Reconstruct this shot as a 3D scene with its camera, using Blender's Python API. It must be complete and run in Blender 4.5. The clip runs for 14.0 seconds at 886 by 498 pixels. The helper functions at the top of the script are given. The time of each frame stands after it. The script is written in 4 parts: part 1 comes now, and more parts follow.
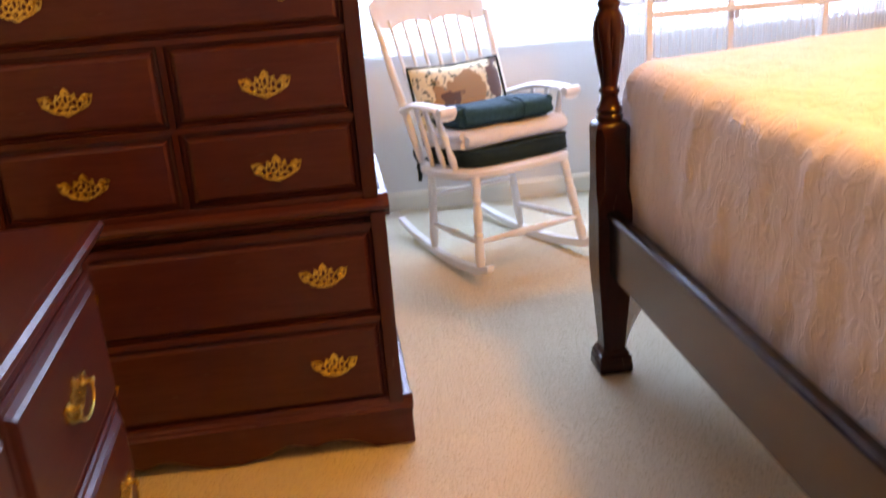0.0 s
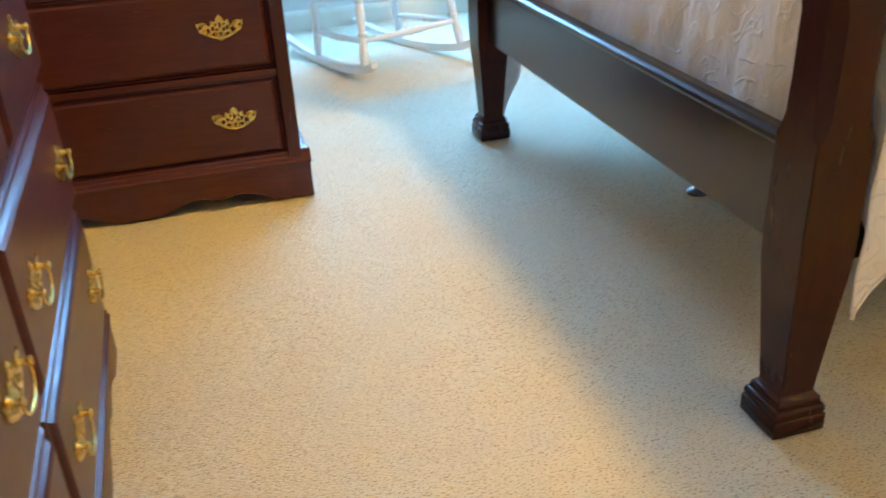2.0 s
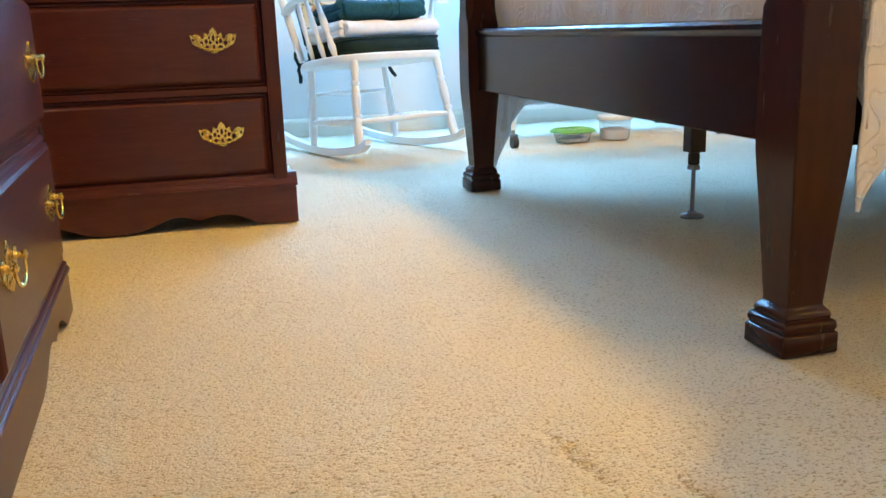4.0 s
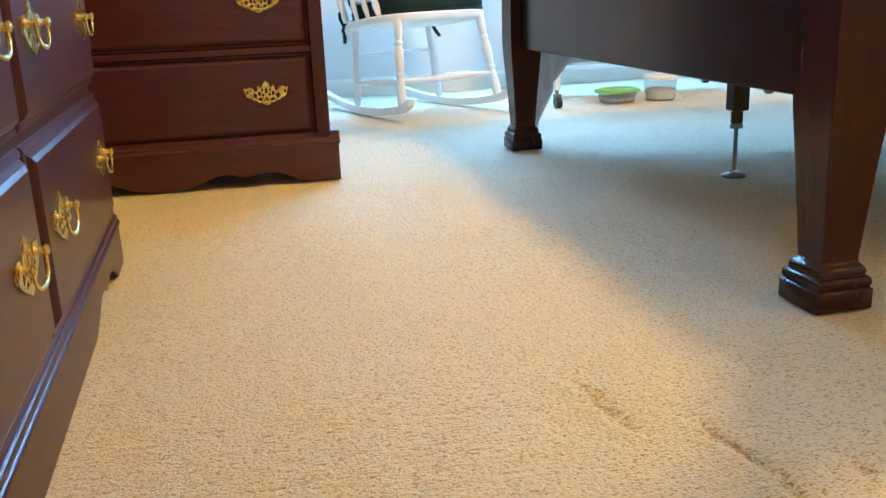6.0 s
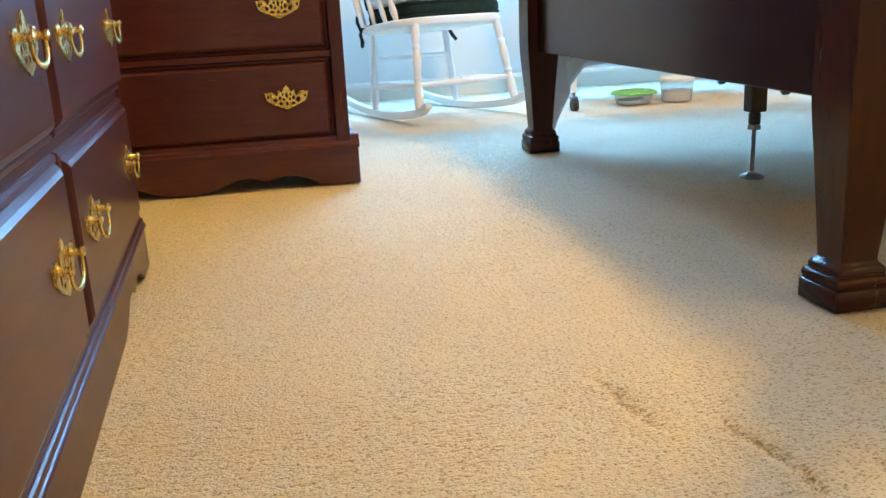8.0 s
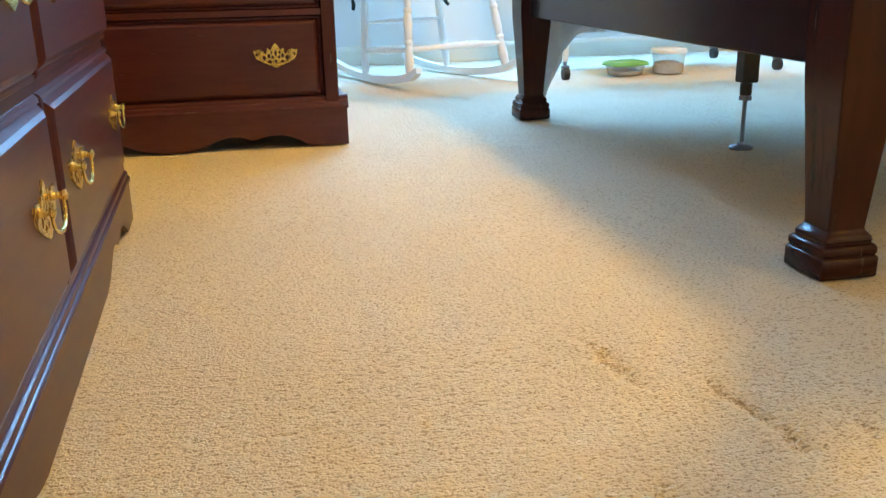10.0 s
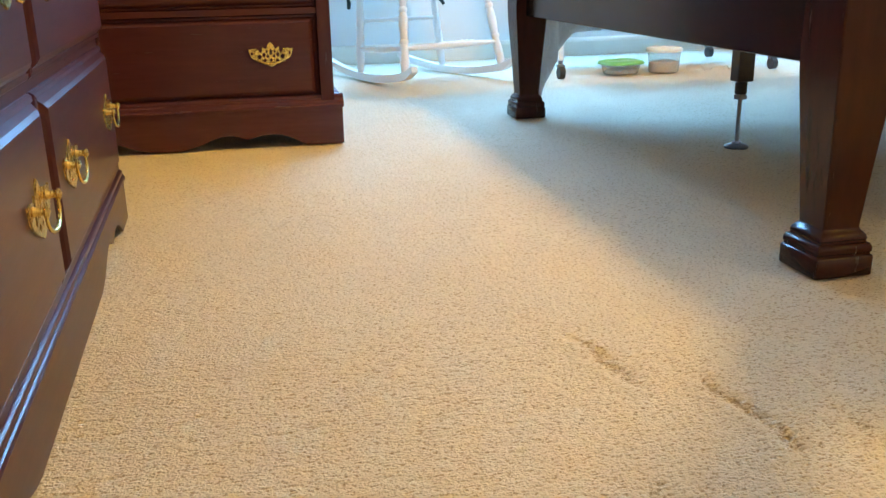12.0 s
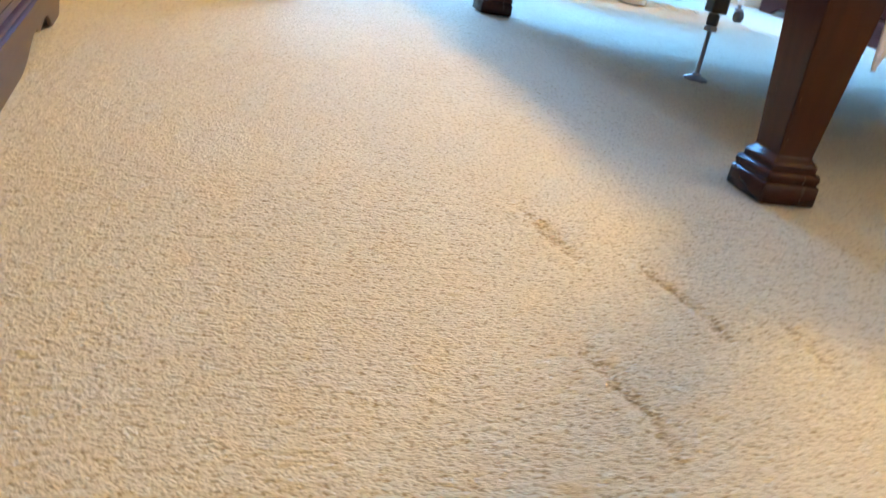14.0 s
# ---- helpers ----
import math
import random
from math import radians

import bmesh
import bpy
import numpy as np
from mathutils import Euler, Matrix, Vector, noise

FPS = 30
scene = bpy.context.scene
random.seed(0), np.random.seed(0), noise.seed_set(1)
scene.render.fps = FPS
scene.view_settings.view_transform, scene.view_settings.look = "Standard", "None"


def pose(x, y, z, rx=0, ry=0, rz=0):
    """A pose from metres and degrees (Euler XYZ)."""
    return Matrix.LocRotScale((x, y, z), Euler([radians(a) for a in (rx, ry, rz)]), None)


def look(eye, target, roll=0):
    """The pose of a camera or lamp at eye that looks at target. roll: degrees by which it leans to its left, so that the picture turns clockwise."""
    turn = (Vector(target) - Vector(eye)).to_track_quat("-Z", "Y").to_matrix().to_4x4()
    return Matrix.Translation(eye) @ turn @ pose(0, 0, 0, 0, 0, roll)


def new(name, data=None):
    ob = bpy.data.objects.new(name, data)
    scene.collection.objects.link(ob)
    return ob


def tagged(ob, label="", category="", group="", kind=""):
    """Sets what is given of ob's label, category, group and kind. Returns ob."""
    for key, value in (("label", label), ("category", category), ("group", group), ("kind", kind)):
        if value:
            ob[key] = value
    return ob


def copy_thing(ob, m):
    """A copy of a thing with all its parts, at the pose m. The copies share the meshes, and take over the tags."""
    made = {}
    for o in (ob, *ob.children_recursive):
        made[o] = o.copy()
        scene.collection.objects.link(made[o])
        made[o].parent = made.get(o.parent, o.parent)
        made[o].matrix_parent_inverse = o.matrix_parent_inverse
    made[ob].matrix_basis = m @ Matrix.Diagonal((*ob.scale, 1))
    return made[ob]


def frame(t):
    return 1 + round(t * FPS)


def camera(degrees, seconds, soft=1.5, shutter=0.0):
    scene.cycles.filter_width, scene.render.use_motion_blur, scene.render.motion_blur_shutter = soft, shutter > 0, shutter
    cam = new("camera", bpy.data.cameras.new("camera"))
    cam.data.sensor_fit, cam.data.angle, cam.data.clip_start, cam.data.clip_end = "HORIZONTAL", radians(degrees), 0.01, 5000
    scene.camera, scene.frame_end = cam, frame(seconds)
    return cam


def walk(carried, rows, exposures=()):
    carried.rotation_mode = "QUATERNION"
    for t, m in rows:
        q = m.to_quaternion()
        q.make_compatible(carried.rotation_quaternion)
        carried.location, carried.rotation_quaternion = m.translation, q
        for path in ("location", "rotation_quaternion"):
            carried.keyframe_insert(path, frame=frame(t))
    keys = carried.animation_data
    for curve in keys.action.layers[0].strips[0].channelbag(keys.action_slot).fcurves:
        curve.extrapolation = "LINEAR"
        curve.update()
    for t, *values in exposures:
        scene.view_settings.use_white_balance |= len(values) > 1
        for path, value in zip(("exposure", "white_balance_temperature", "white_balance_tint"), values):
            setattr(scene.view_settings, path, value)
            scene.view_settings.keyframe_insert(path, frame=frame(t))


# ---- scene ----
cam = camera(53.2, 14.0, shutter=0.5)
PATH = [
    (0, (-0.547, 0.0, 1.243), (-0.339, 1.871, 0.567), -4.4),
    (0.3, (-0.572, -0.075, 1.186), (-0.377, 1.766, 0.429), -5.9),
    (0.5, (-0.582, -0.115, 1.155), (-0.343, 1.678, 0.301), -7.0),
    (1, (-0.587, -0.189, 1.112), (-0.204, 1.468, 0.06), -5.8),
    (1.2, (-0.598, -0.236, 1.097), (-0.188, 1.413, 0.042), -4.3),
    (1.5, (-0.628, -0.29, 1.066), (-0.261, 1.412, 0.081), -2.7),
    (1.7, (-0.652, -0.297, 1.038), (-0.308, 1.436, 0.101), -3.0),
    (2, (-0.672, -0.3, 0.976), (-0.222, 1.423, 0.065), -3.1),
    (2.3, (-0.666, -0.311, 0.876), (-0.129, 1.5, 0.218), -2.2),
    (2.5, (-0.663, -0.32, 0.776), (-0.125, 1.538, 0.267), -2.0),
    (2.7, (-0.667, -0.327, 0.656), (-0.154, 1.546, 0.178), -2.0),
    (3, (-0.679, -0.336, 0.521), (-0.132, 1.53, 0.05), -2.0),
    (3.3, (-0.683, -0.351, 0.498), (-0.15, 1.527, 0.065), -2.0),
    (3.5, (-0.683, -0.363, 0.496), (-0.167, 1.516, 0.046), -1.9),
    (3.7, (-0.683, -0.374, 0.496), (-0.165, 1.501, 0.031), -1.9),
    (6, (-0.674, -0.422, 0.488), (-0.271, 1.455, -0.07), -2.3),
    (6.5, (-0.68, -0.421, 0.492), (-0.277, 1.456, -0.067), -2.2),
    (7, (-0.68, -0.429, 0.495), (-0.279, 1.448, -0.065), -2.3),
    (7.5, (-0.682, -0.435, 0.492), (-0.294, 1.447, -0.065), -2.7),
    (8, (-0.689, -0.439, 0.491), (-0.318, 1.448, -0.059), -2.8),
    (8.5, (-0.686, -0.437, 0.481), (-0.316, 1.445, -0.086), -2.2),
    (9, (-0.687, -0.436, 0.475), (-0.295, 1.432, -0.125), -1.3),
    (11.5, (-0.694, -0.437, 0.464), (-0.294, 1.424, -0.151), -1.1),
    (12, (-0.69, -0.436, 0.468), (-0.285, 1.425, -0.146), -1.1),
    (12.5, (-0.689, -0.433, 0.441), (-0.274, 1.423, -0.177), -0.9),
    (13, (-0.681, -0.382, 0.378), (-0.196, 1.451, -0.256), 0.1),
    (13.2, (-0.693, -0.369, 0.354), (-0.171, 1.421, -0.37), 0.4),
    (13.5, (-0.714, -0.364, 0.337), (-0.181, 1.399, -0.443), 1.7),
    (13.7, (-0.713, -0.374, 0.343), (-0.154, 1.385, -0.429), 4.4),
    (14, (-0.709, -0.41, 0.366), (-0.129, 1.341, -0.406), 11.4),
]
walk(cam, [(t, look(eye, target, roll)) for t, eye, target, roll in PATH], [(0.0, -1.13, 21500, 53), (0.5, -0.32, 15000, 34), (1.0, -0.45, 12300, 25), (1.5, -0.52, 10200, 18), (2.5, -0.34, 8800, 12), (3.0, -0.38, 9000, 14), (6.0, -0.38, 9350, 16), (9.0, -0.37, 9700, 15), (12.5, -0.37, 8900, 16), (13.2, -0.40, 8200, 16), (14.0, -0.20, 7350, 16)])

# ---- light ----
world = bpy.data.worlds.new("world")
scene.world = world
world.use_nodes = True
sky = world.node_tree.nodes.new("ShaderNodeTexSky")
sky.sky_type, sky.sun_disc = "NISHITA", False
sky.sun_elevation, sky.sun_rotation = radians(40), radians(200)
world.node_tree.nodes["Background"].inputs["Strength"].default_value = 0.12
world.node_tree.links.new(sky.outputs[0], world.node_tree.nodes["Background"].inputs["Color"])

# the room: left wall, right (head) wall, back wall behind the camera, far wall with the window
XL, XR, YB, YF, ZC = -1.44, 2.68, -1.7, 4.06, 2.44
WX0, WX1, WZ0, WZ1 = -0.50, 2.10, 0.79, 2.10


def area(name, m, sx, sy, watts, colour):
    lamp = bpy.data.lights.new(name, "AREA")
    lamp.shape, lamp.size, lamp.size_y, lamp.energy, lamp.color = "RECTANGLE", sx, sy, watts, colour
    ob = new(name, lamp)
    ob.matrix_world = m
    return ob


# the sky's light slants down through the opening: a row of tilted strips from sill to head
STRIPS = 4
for k in range(STRIPS):
    z = WZ0 + 0.06 + (WZ1 - WZ0 - 0.12) * (k + 0.5) / STRIPS
    xm = (WX0 + WX1) / 2
    strip = area("window_daylight", look((xm, YF + 0.06, z), (xm, YF - 0.94, z - math.tan(radians(28)))), WX1 - WX0 - 0.1, 0.30, 232, (0.095, 0.40, 1.0))
    strip.data.spread = radians(140)
# two ceiling lights: one over the bed, a weaker one towards the back of the room
CEILING_LIGHTS = ((0.77, 1.42, 196), (1.55, -0.95, 42))
for x, y, watts in CEILING_LIGHTS:
    bulb = bpy.data.lights.new("ceiling_bulb", "POINT")
    bulb.energy, bulb.color, bulb.shadow_soft_size = watts, (1.0, 0.71, 0.18), 0.11
    new("ceiling_bulb", bulb).location = (x, y, 2.24)


# ---- materials ----
def material(name, colour, rough=0.5, metal=0.0, grain=None, stain=None, bump=None, coat=0.0, stretch=(1, 1, 1), rand=0.0, spec=0.5, soft=False):
    """grain: (scale, dark colour, amount); stain: (scale, colour, amount); bump: (scale, strength, depth)."""
    m = bpy.data.materials.new(name)
    m.use_nodes = True
    nt = m.node_tree
    N, L = nt.nodes, nt.links
    b = N["Principled BSDF"]
    b.inputs["Roughness"].default_value, b.inputs["Metallic"].default_value = rough, metal
    b.inputs["Coat Weight"].default_value = coat
    b.inputs["Coat Roughness"].default_value = 0.12
    b.inputs["Specular IOR Level"].default_value = spec
    tc = N.new("ShaderNodeTexCoord")
    mp = N.new("ShaderNodeMapping")
    mp.inputs["Scale"].default_value = stretch
    L.new(tc.outputs["Object"], mp.inputs["Vector"])
    col = N.new("ShaderNodeRGB")
    col.outputs[0].default_value = (*colour, 1)
    out = col.outputs[0]
    for spec_ in (grain, stain):
        if not spec_:
            continue
        sc, c2, amt = spec_
        nz = N.new("ShaderNodeTexNoise")
        nz.inputs["Scale"].default_value, nz.inputs["Detail"].default_value, nz.inputs["Roughness"].default_value = sc, 6, 0.62
        L.new(mp.outputs[0], nz.inputs["Vector"])
        rmp = N.new("ShaderNodeMapRange")
        rmp.inputs["From Min"].default_value, rmp.inputs["From Max"].default_value = (0.22, 0.86) if soft else (0.35, 0.68)
        rmp.inputs["To Max"].default_value = amt
        L.new(nz.outputs[0], rmp.inputs["Value"])
        mx = N.new("ShaderNodeMix")
        mx.data_type = "RGBA"
        L.new(rmp.outputs[0], mx.inputs["Factor"])
        L.new(out, mx.inputs[6])
        mx.inputs[7].default_value = (*c2, 1)
        out = mx.outputs[2]
        if spec_ is grain:
            rr = N.new("ShaderNodeMapRange")
            rr.inputs["To Min"].default_value, rr.inputs["To Max"].default_value = (rough - 0.02, rough + 0.03) if soft else (rough - 0.05, rough + 0.06)
            L.new(nz.outputs[0], rr.inputs["Value"])
            L.new(rr.outputs[0], b.inputs["Roughness"])
    if rand:
        oi = N.new("ShaderNodeObjectInfo")
        hs = N.new("ShaderNodeHueSaturation")
        mr = N.new("ShaderNodeMapRange")
        mr.inputs["To Min"].default_value, mr.inputs["To Max"].default_value = 1 - rand, 1 + rand
        L.new(oi.outputs["Random"], mr.inputs["Value"])
        L.new(mr.outputs[0], hs.inputs["Value"])
        L.new(out, hs.inputs["Color"])
        out = hs.outputs[0]
    L.new(out, b.inputs["Base Color"])
    if bump:
        sc, st, dp = bump
        nz = N.new("ShaderNodeTexNoise")
        nz.inputs["Scale"].default_value, nz.inputs["Detail"].default_value = sc, 4
        L.new(mp.outputs[0], nz.inputs["Vector"])
        bp = N.new("ShaderNodeBump")
        bp.inputs["Strength"].default_value, bp.inputs["Distance"].default_value = st, dp
        L.new(nz.outputs[0], bp.inputs["Height"])
        L.new(bp.outputs[0], b.inputs["Normal"])
    return m


CHERRY = (0.085, 0.0215, 0.0240)
CHERRY_DARK = (0.026, 0.0046, 0.005)
def cherry(name, colour, dark, rough, spec, stretch, rand=0.10):
    return material(name, colour, rough, grain=(9, dark, 0.75), stain=(2.2, tuple(c * 1.25 for c in colour), 0.35), bump=(60, 0.04, 0.002), spec=spec, stretch=stretch, rand=rand, soft=True)


ALONG_X, ALONG_Y, ALONG_Z = (0.9, 6, 9), (6, 0.9, 9), (6, 6, 0.9)
wood_x = cherry("cherry_wood_along_x", CHERRY, CHERRY_DARK, 0.26, 0.36, ALONG_X)
wood_y = cherry("cherry_wood_along_y", (0.060, 0.0135, 0.0150), CHERRY_DARK, 0.28, 0.24, ALONG_Y)
wood_z = cherry("cherry_wood_along_z", (0.058, 0.0110, 0.0110), CHERRY_DARK, 0.26, 0.36, ALONG_Z, 0.08)
# the bed's finish is darker and glossier than the chests'; the rails' colour also holds their shade
RAIL_SHADED, POST, BED_DARK = (0.017, 0.0062, 0.0064), (0.042, 0.0098, 0.0078), (0.014, 0.0042, 0.0042)
bed_wood_x = cherry("bed_wood_along_x", RAIL_SHADED, BED_DARK, 0.21, 0.45, ALONG_X, 0.05)
bed_wood_y = cherry("bed_wood_along_y", RAIL_SHADED, BED_DARK, 0.21, 0.45, ALONG_Y, 0.05)
bed_wood_z = cherry("bed_wood_along_z", POST, BED_DARK, 0.26, 0.24, ALONG_Z, 0.05)
brass = material("polished_brass", (0.86, 0.60, 0.20), 0.15, 1.0, grain=(60, (0.52, 0.31, 0.08), 0.7), bump=(260, 0.75, 0.0024))
white_paint = material("white_chair_paint", (0.82, 0.82, 0.80), 0.38, grain=(14, (0.74, 0.74, 0.71), 0.5), bump=(45, 0.06, 0.002))
wall_paint = material("matt_wall_paint", (0.65, 0.66, 0.64), 0.75, grain=(3, (0.61, 0.62, 0.60), 0.5), bump=(220, 0.12, 0.001))
trim_paint = material("cream_trim_paint", (0.72, 0.68, 0.58), 0.45, grain=(6, (0.64, 0.60, 0.50), 0.5), bump=(70, 0.05, 0.001))
ceiling_paint = material("ceiling_paint", (0.42, 0.41, 0.39), 0.85, grain=(4, (0.46, 0.45, 0.43), 0.5), bump=(150, 0.2, 0.002))
teal_towel = material("teal_terry", (0.012, 0.085, 0.105), 0.95, grain=(60, (0.006, 0.045, 0.06), 0.7), bump=(520, 0.8, 0.003), spec=0.1)
white_towel = material("white_terry", (0.80, 0.80, 0.80), 0.95, grain=(50, (0.70, 0.70, 0.71), 0.5), bump=(520, 0.8, 0.003), spec=0.1)
green_cushion = material("dark_green_velvet", (0.008, 0.028, 0.026), 0.8, grain=(30, (0.004, 0.014, 0.013), 0.7), bump=(300, 0.4, 0.002), spec=0.2)
black_rubber = material("black_rubber", (0.015, 0.015, 0.016), 0.5, grain=(30, (0.03, 0.03, 0.03), 0.5))
cage_white = material("white_powder_coat", (0.78, 0.78, 0.76), 0.4, grain=(10, (0.66, 0.66, 0.63), 0.4))
steel = material("zinc_steel", (0.27, 0.27, 0.28), 0.32, 1.0, grain=(40, (0.25, 0.25, 0.26), 0.6))
dark_steel = material("brown_bracket_steel", (0.06, 0.045, 0.04), 0.5, 0.3, grain=(30, (0.03, 0.024, 0.02), 0.6))
grey_plastic = material("grey_plastic", (0.35, 0.35, 0.36), 0.5, grain=(20, (0.28, 0.28, 0.3), 0.4))
lime_lid = material("lime_plastic", (0.13, 0.42, 0.08), 0.35, grain=(12, (0.20, 0.46, 0.14), 0.4))
cream_lid = material("cream_plastic", (0.78, 0.74, 0.64), 0.4, grain=(14, (0.70, 0.66, 0.56), 0.4))
seed_mix = material("seed_mix", (0.74, 0.66, 0.54), 0.9, grain=(120, (0.50, 0.42, 0.32), 0.8), bump=(260, 0.8, 0.004))
red_plastic = material("red_plastic", (0.35, 0.05, 0.04), 0.4, grain=(20, (0.25, 0.03, 0.03), 0.4))
perch_wood = material("perch_wood", (0.30, 0.19, 0.11), 0.7, grain=(30, (0.16, 0.09, 0.05), 0.6), bump=(90, 0.4, 0.003))
paper = material("tray_paper", (0.62, 0.58, 0.52), 0.9, grain=(25, (0.45, 0.40, 0.35), 0.6))


def clear(name, tint, rough, alpha):
    m = bpy.data.materials.new(name)
    m.use_nodes = True
    nt = m.node_tree
    b = nt.nodes["Principled BSDF"]
    b.inputs["Base Color"].default_value, b.inputs["Roughness"].default_value = (*tint, 1), rough
    tr = nt.nodes.new("ShaderNodeBsdfTransparent")
    tr.inputs[0].default_value = (*[min(1, c * 1.1) for c in tint], 1)
    mx = nt.nodes.new("ShaderNodeMixShader")
    mx.inputs[0].default_value = alpha
    nt.links.new(tr.outputs[0], mx.inputs[1])
    nt.links.new(b.outputs[0], mx.inputs[2])
    nt.links.new(mx.outputs[0], nt.nodes["Material Output"].inputs["Surface"])
    return m


tub_plastic = clear("frosted_tub_plastic", (0.80, 0.80, 0.78), 0.30, 0.24)
window_glass = clear("window_glass", (0.9, 0.95, 0.95), 0.03, 0.12)


def sheer(name):
    m = bpy.data.materials.new(name)
    m.use_nodes = True
    nt = m.node_tree
    N, L = nt.nodes, nt.links
    tl, tr, df = N.new("ShaderNodeBsdfTranslucent"), N.new("ShaderNodeBsdfTransparent"), N.new("ShaderNodeBsdfDiffuse")
    tl.inputs[0].default_value = df.inputs[0].default_value = (0.86, 0.87, 0.86, 1)
    a, b2 = N.new("ShaderNodeMixShader"), N.new("ShaderNodeMixShader")
    a.inputs[0].default_value = 0.4
    L.new(tl.outputs[0], a.inputs[1])
    L.new(df.outputs[0], a.inputs[2])
    wv = N.new("ShaderNodeTexNoise")
    wv.inputs["Scale"].default_value = 120
    mr = N.new("ShaderNodeMapRange")
    mr.inputs["To Min"].default_value, mr.inputs["To Max"].default_value = 0.58, 0.82
    tc = N.new("ShaderNodeTexCoord")
    L.new(tc.outputs["Object"], wv.inputs["Vector"])
    L.new(wv.outputs[0], mr.inputs["Value"])
    L.new(mr.outputs[0], b2.inputs[0])
    L.new(tr.outputs[0], b2.inputs[1])
    L.new(a.outputs[0], b2.inputs[2])
    L.new(b2.outputs[0], N["Material Output"].inputs["Surface"])
    return m


sheer_cloth = sheer("sheer_curtain_cloth")


def bedspread_material():
    m = material("matelasse_bedspread", (0.83, 0.79, 0.79), 0.92, grain=(18, (0.76, 0.71, 0.71), 0.5), stain=(2.0, (0.85, 0.82, 0.83), 0.4), spec=0.15)
    nt = m.node_tree
    N, L = nt.nodes, nt.links
    tc = N.new("ShaderNodeTexCoord")
    warp = N.new("ShaderNodeTexNoise")
    warp.inputs["Scale"].default_value = 9
    add = N.new("ShaderNodeVectorMath")
    add.operation = "MULTIPLY_ADD"
    add.inputs[1].default_value = (0.10, 0.10, 0.10)
    L.new(warp.outputs["Color"], add.inputs[0])
    L.new(tc.outputs["Object"], add.inputs[2])
    mp = N.new("ShaderNodeMapping")
    mp.inputs["Scale"].default_value = (30, 30, 8)
    L.new(add.outputs[0], mp.inputs["Vector"])
    crinkle = N.new("ShaderNodeTexNoise")
    crinkle.inputs["Scale"].default_value, crinkle.inputs["Detail"].default_value = 1.0, 3
    L.new(mp.outputs[0], crinkle.inputs["Vector"])
    # thin raised outlines of the woven scrolls
    scroll = N.new("ShaderNodeTexNoise")
    scroll.inputs["Scale"].default_value, scroll.inputs["Detail"].default_value, scroll.inputs["Distortion"].default_value = 13, 1, 1.2
    L.new(tc.outputs["Object"], scroll.inputs["Vector"])
    half, size, swirl = N.new("ShaderNodeMath"), N.new("ShaderNodeMath"), N.new("ShaderNodeMapRange")
    half.operation, size.operation = "SUBTRACT", "ABSOLUTE"
    half.inputs[1].default_value = 0.5
    swirl.inputs["From Max"].default_value, swirl.inputs["To Min"].default_value, swirl.inputs["To Max"].default_value = 0.028, 1.0, 0.0
    L.new(scroll.outputs[0], half.inputs[0])
    L.new(half.outputs[0], size.inputs[0])
    L.new(size.outputs[0], swirl.inputs["Value"])
    rm = N.new("ShaderNodeMath")
    rm.operation = "MULTIPLY_ADD"
    rm.inputs[1].default_value = 0.22
    L.new(swirl.outputs[0], rm.inputs[0])
    L.new(crinkle.outputs[0], rm.inputs[2])
    fine = N.new("ShaderNodeTexNoise")
    fine.inputs["Scale"].default_value = 300
    b1, b2 = N.new("ShaderNodeBump"), N.new("ShaderNodeBump")
    b1.inputs["Strength"].default_value, b1.inputs["Distance"].default_value = 0.8, 0.011
    b2.inputs["Strength"].default_value, b2.inputs["Distance"].default_value = 0.4, 0.002
    L.new(tc.outputs["Object"], fine.inputs["Vector"])
    L.new(rm.outputs[0], b1.inputs["Height"])
    L.new(fine.outputs[0], b2.inputs["Height"])
    L.new(b1.outputs[0], b2.inputs["Normal"])
    L.new(b2.outputs[0], N["Principled BSDF"].inputs["Normal"])
    return m


bedspread_cloth = bedspread_material()


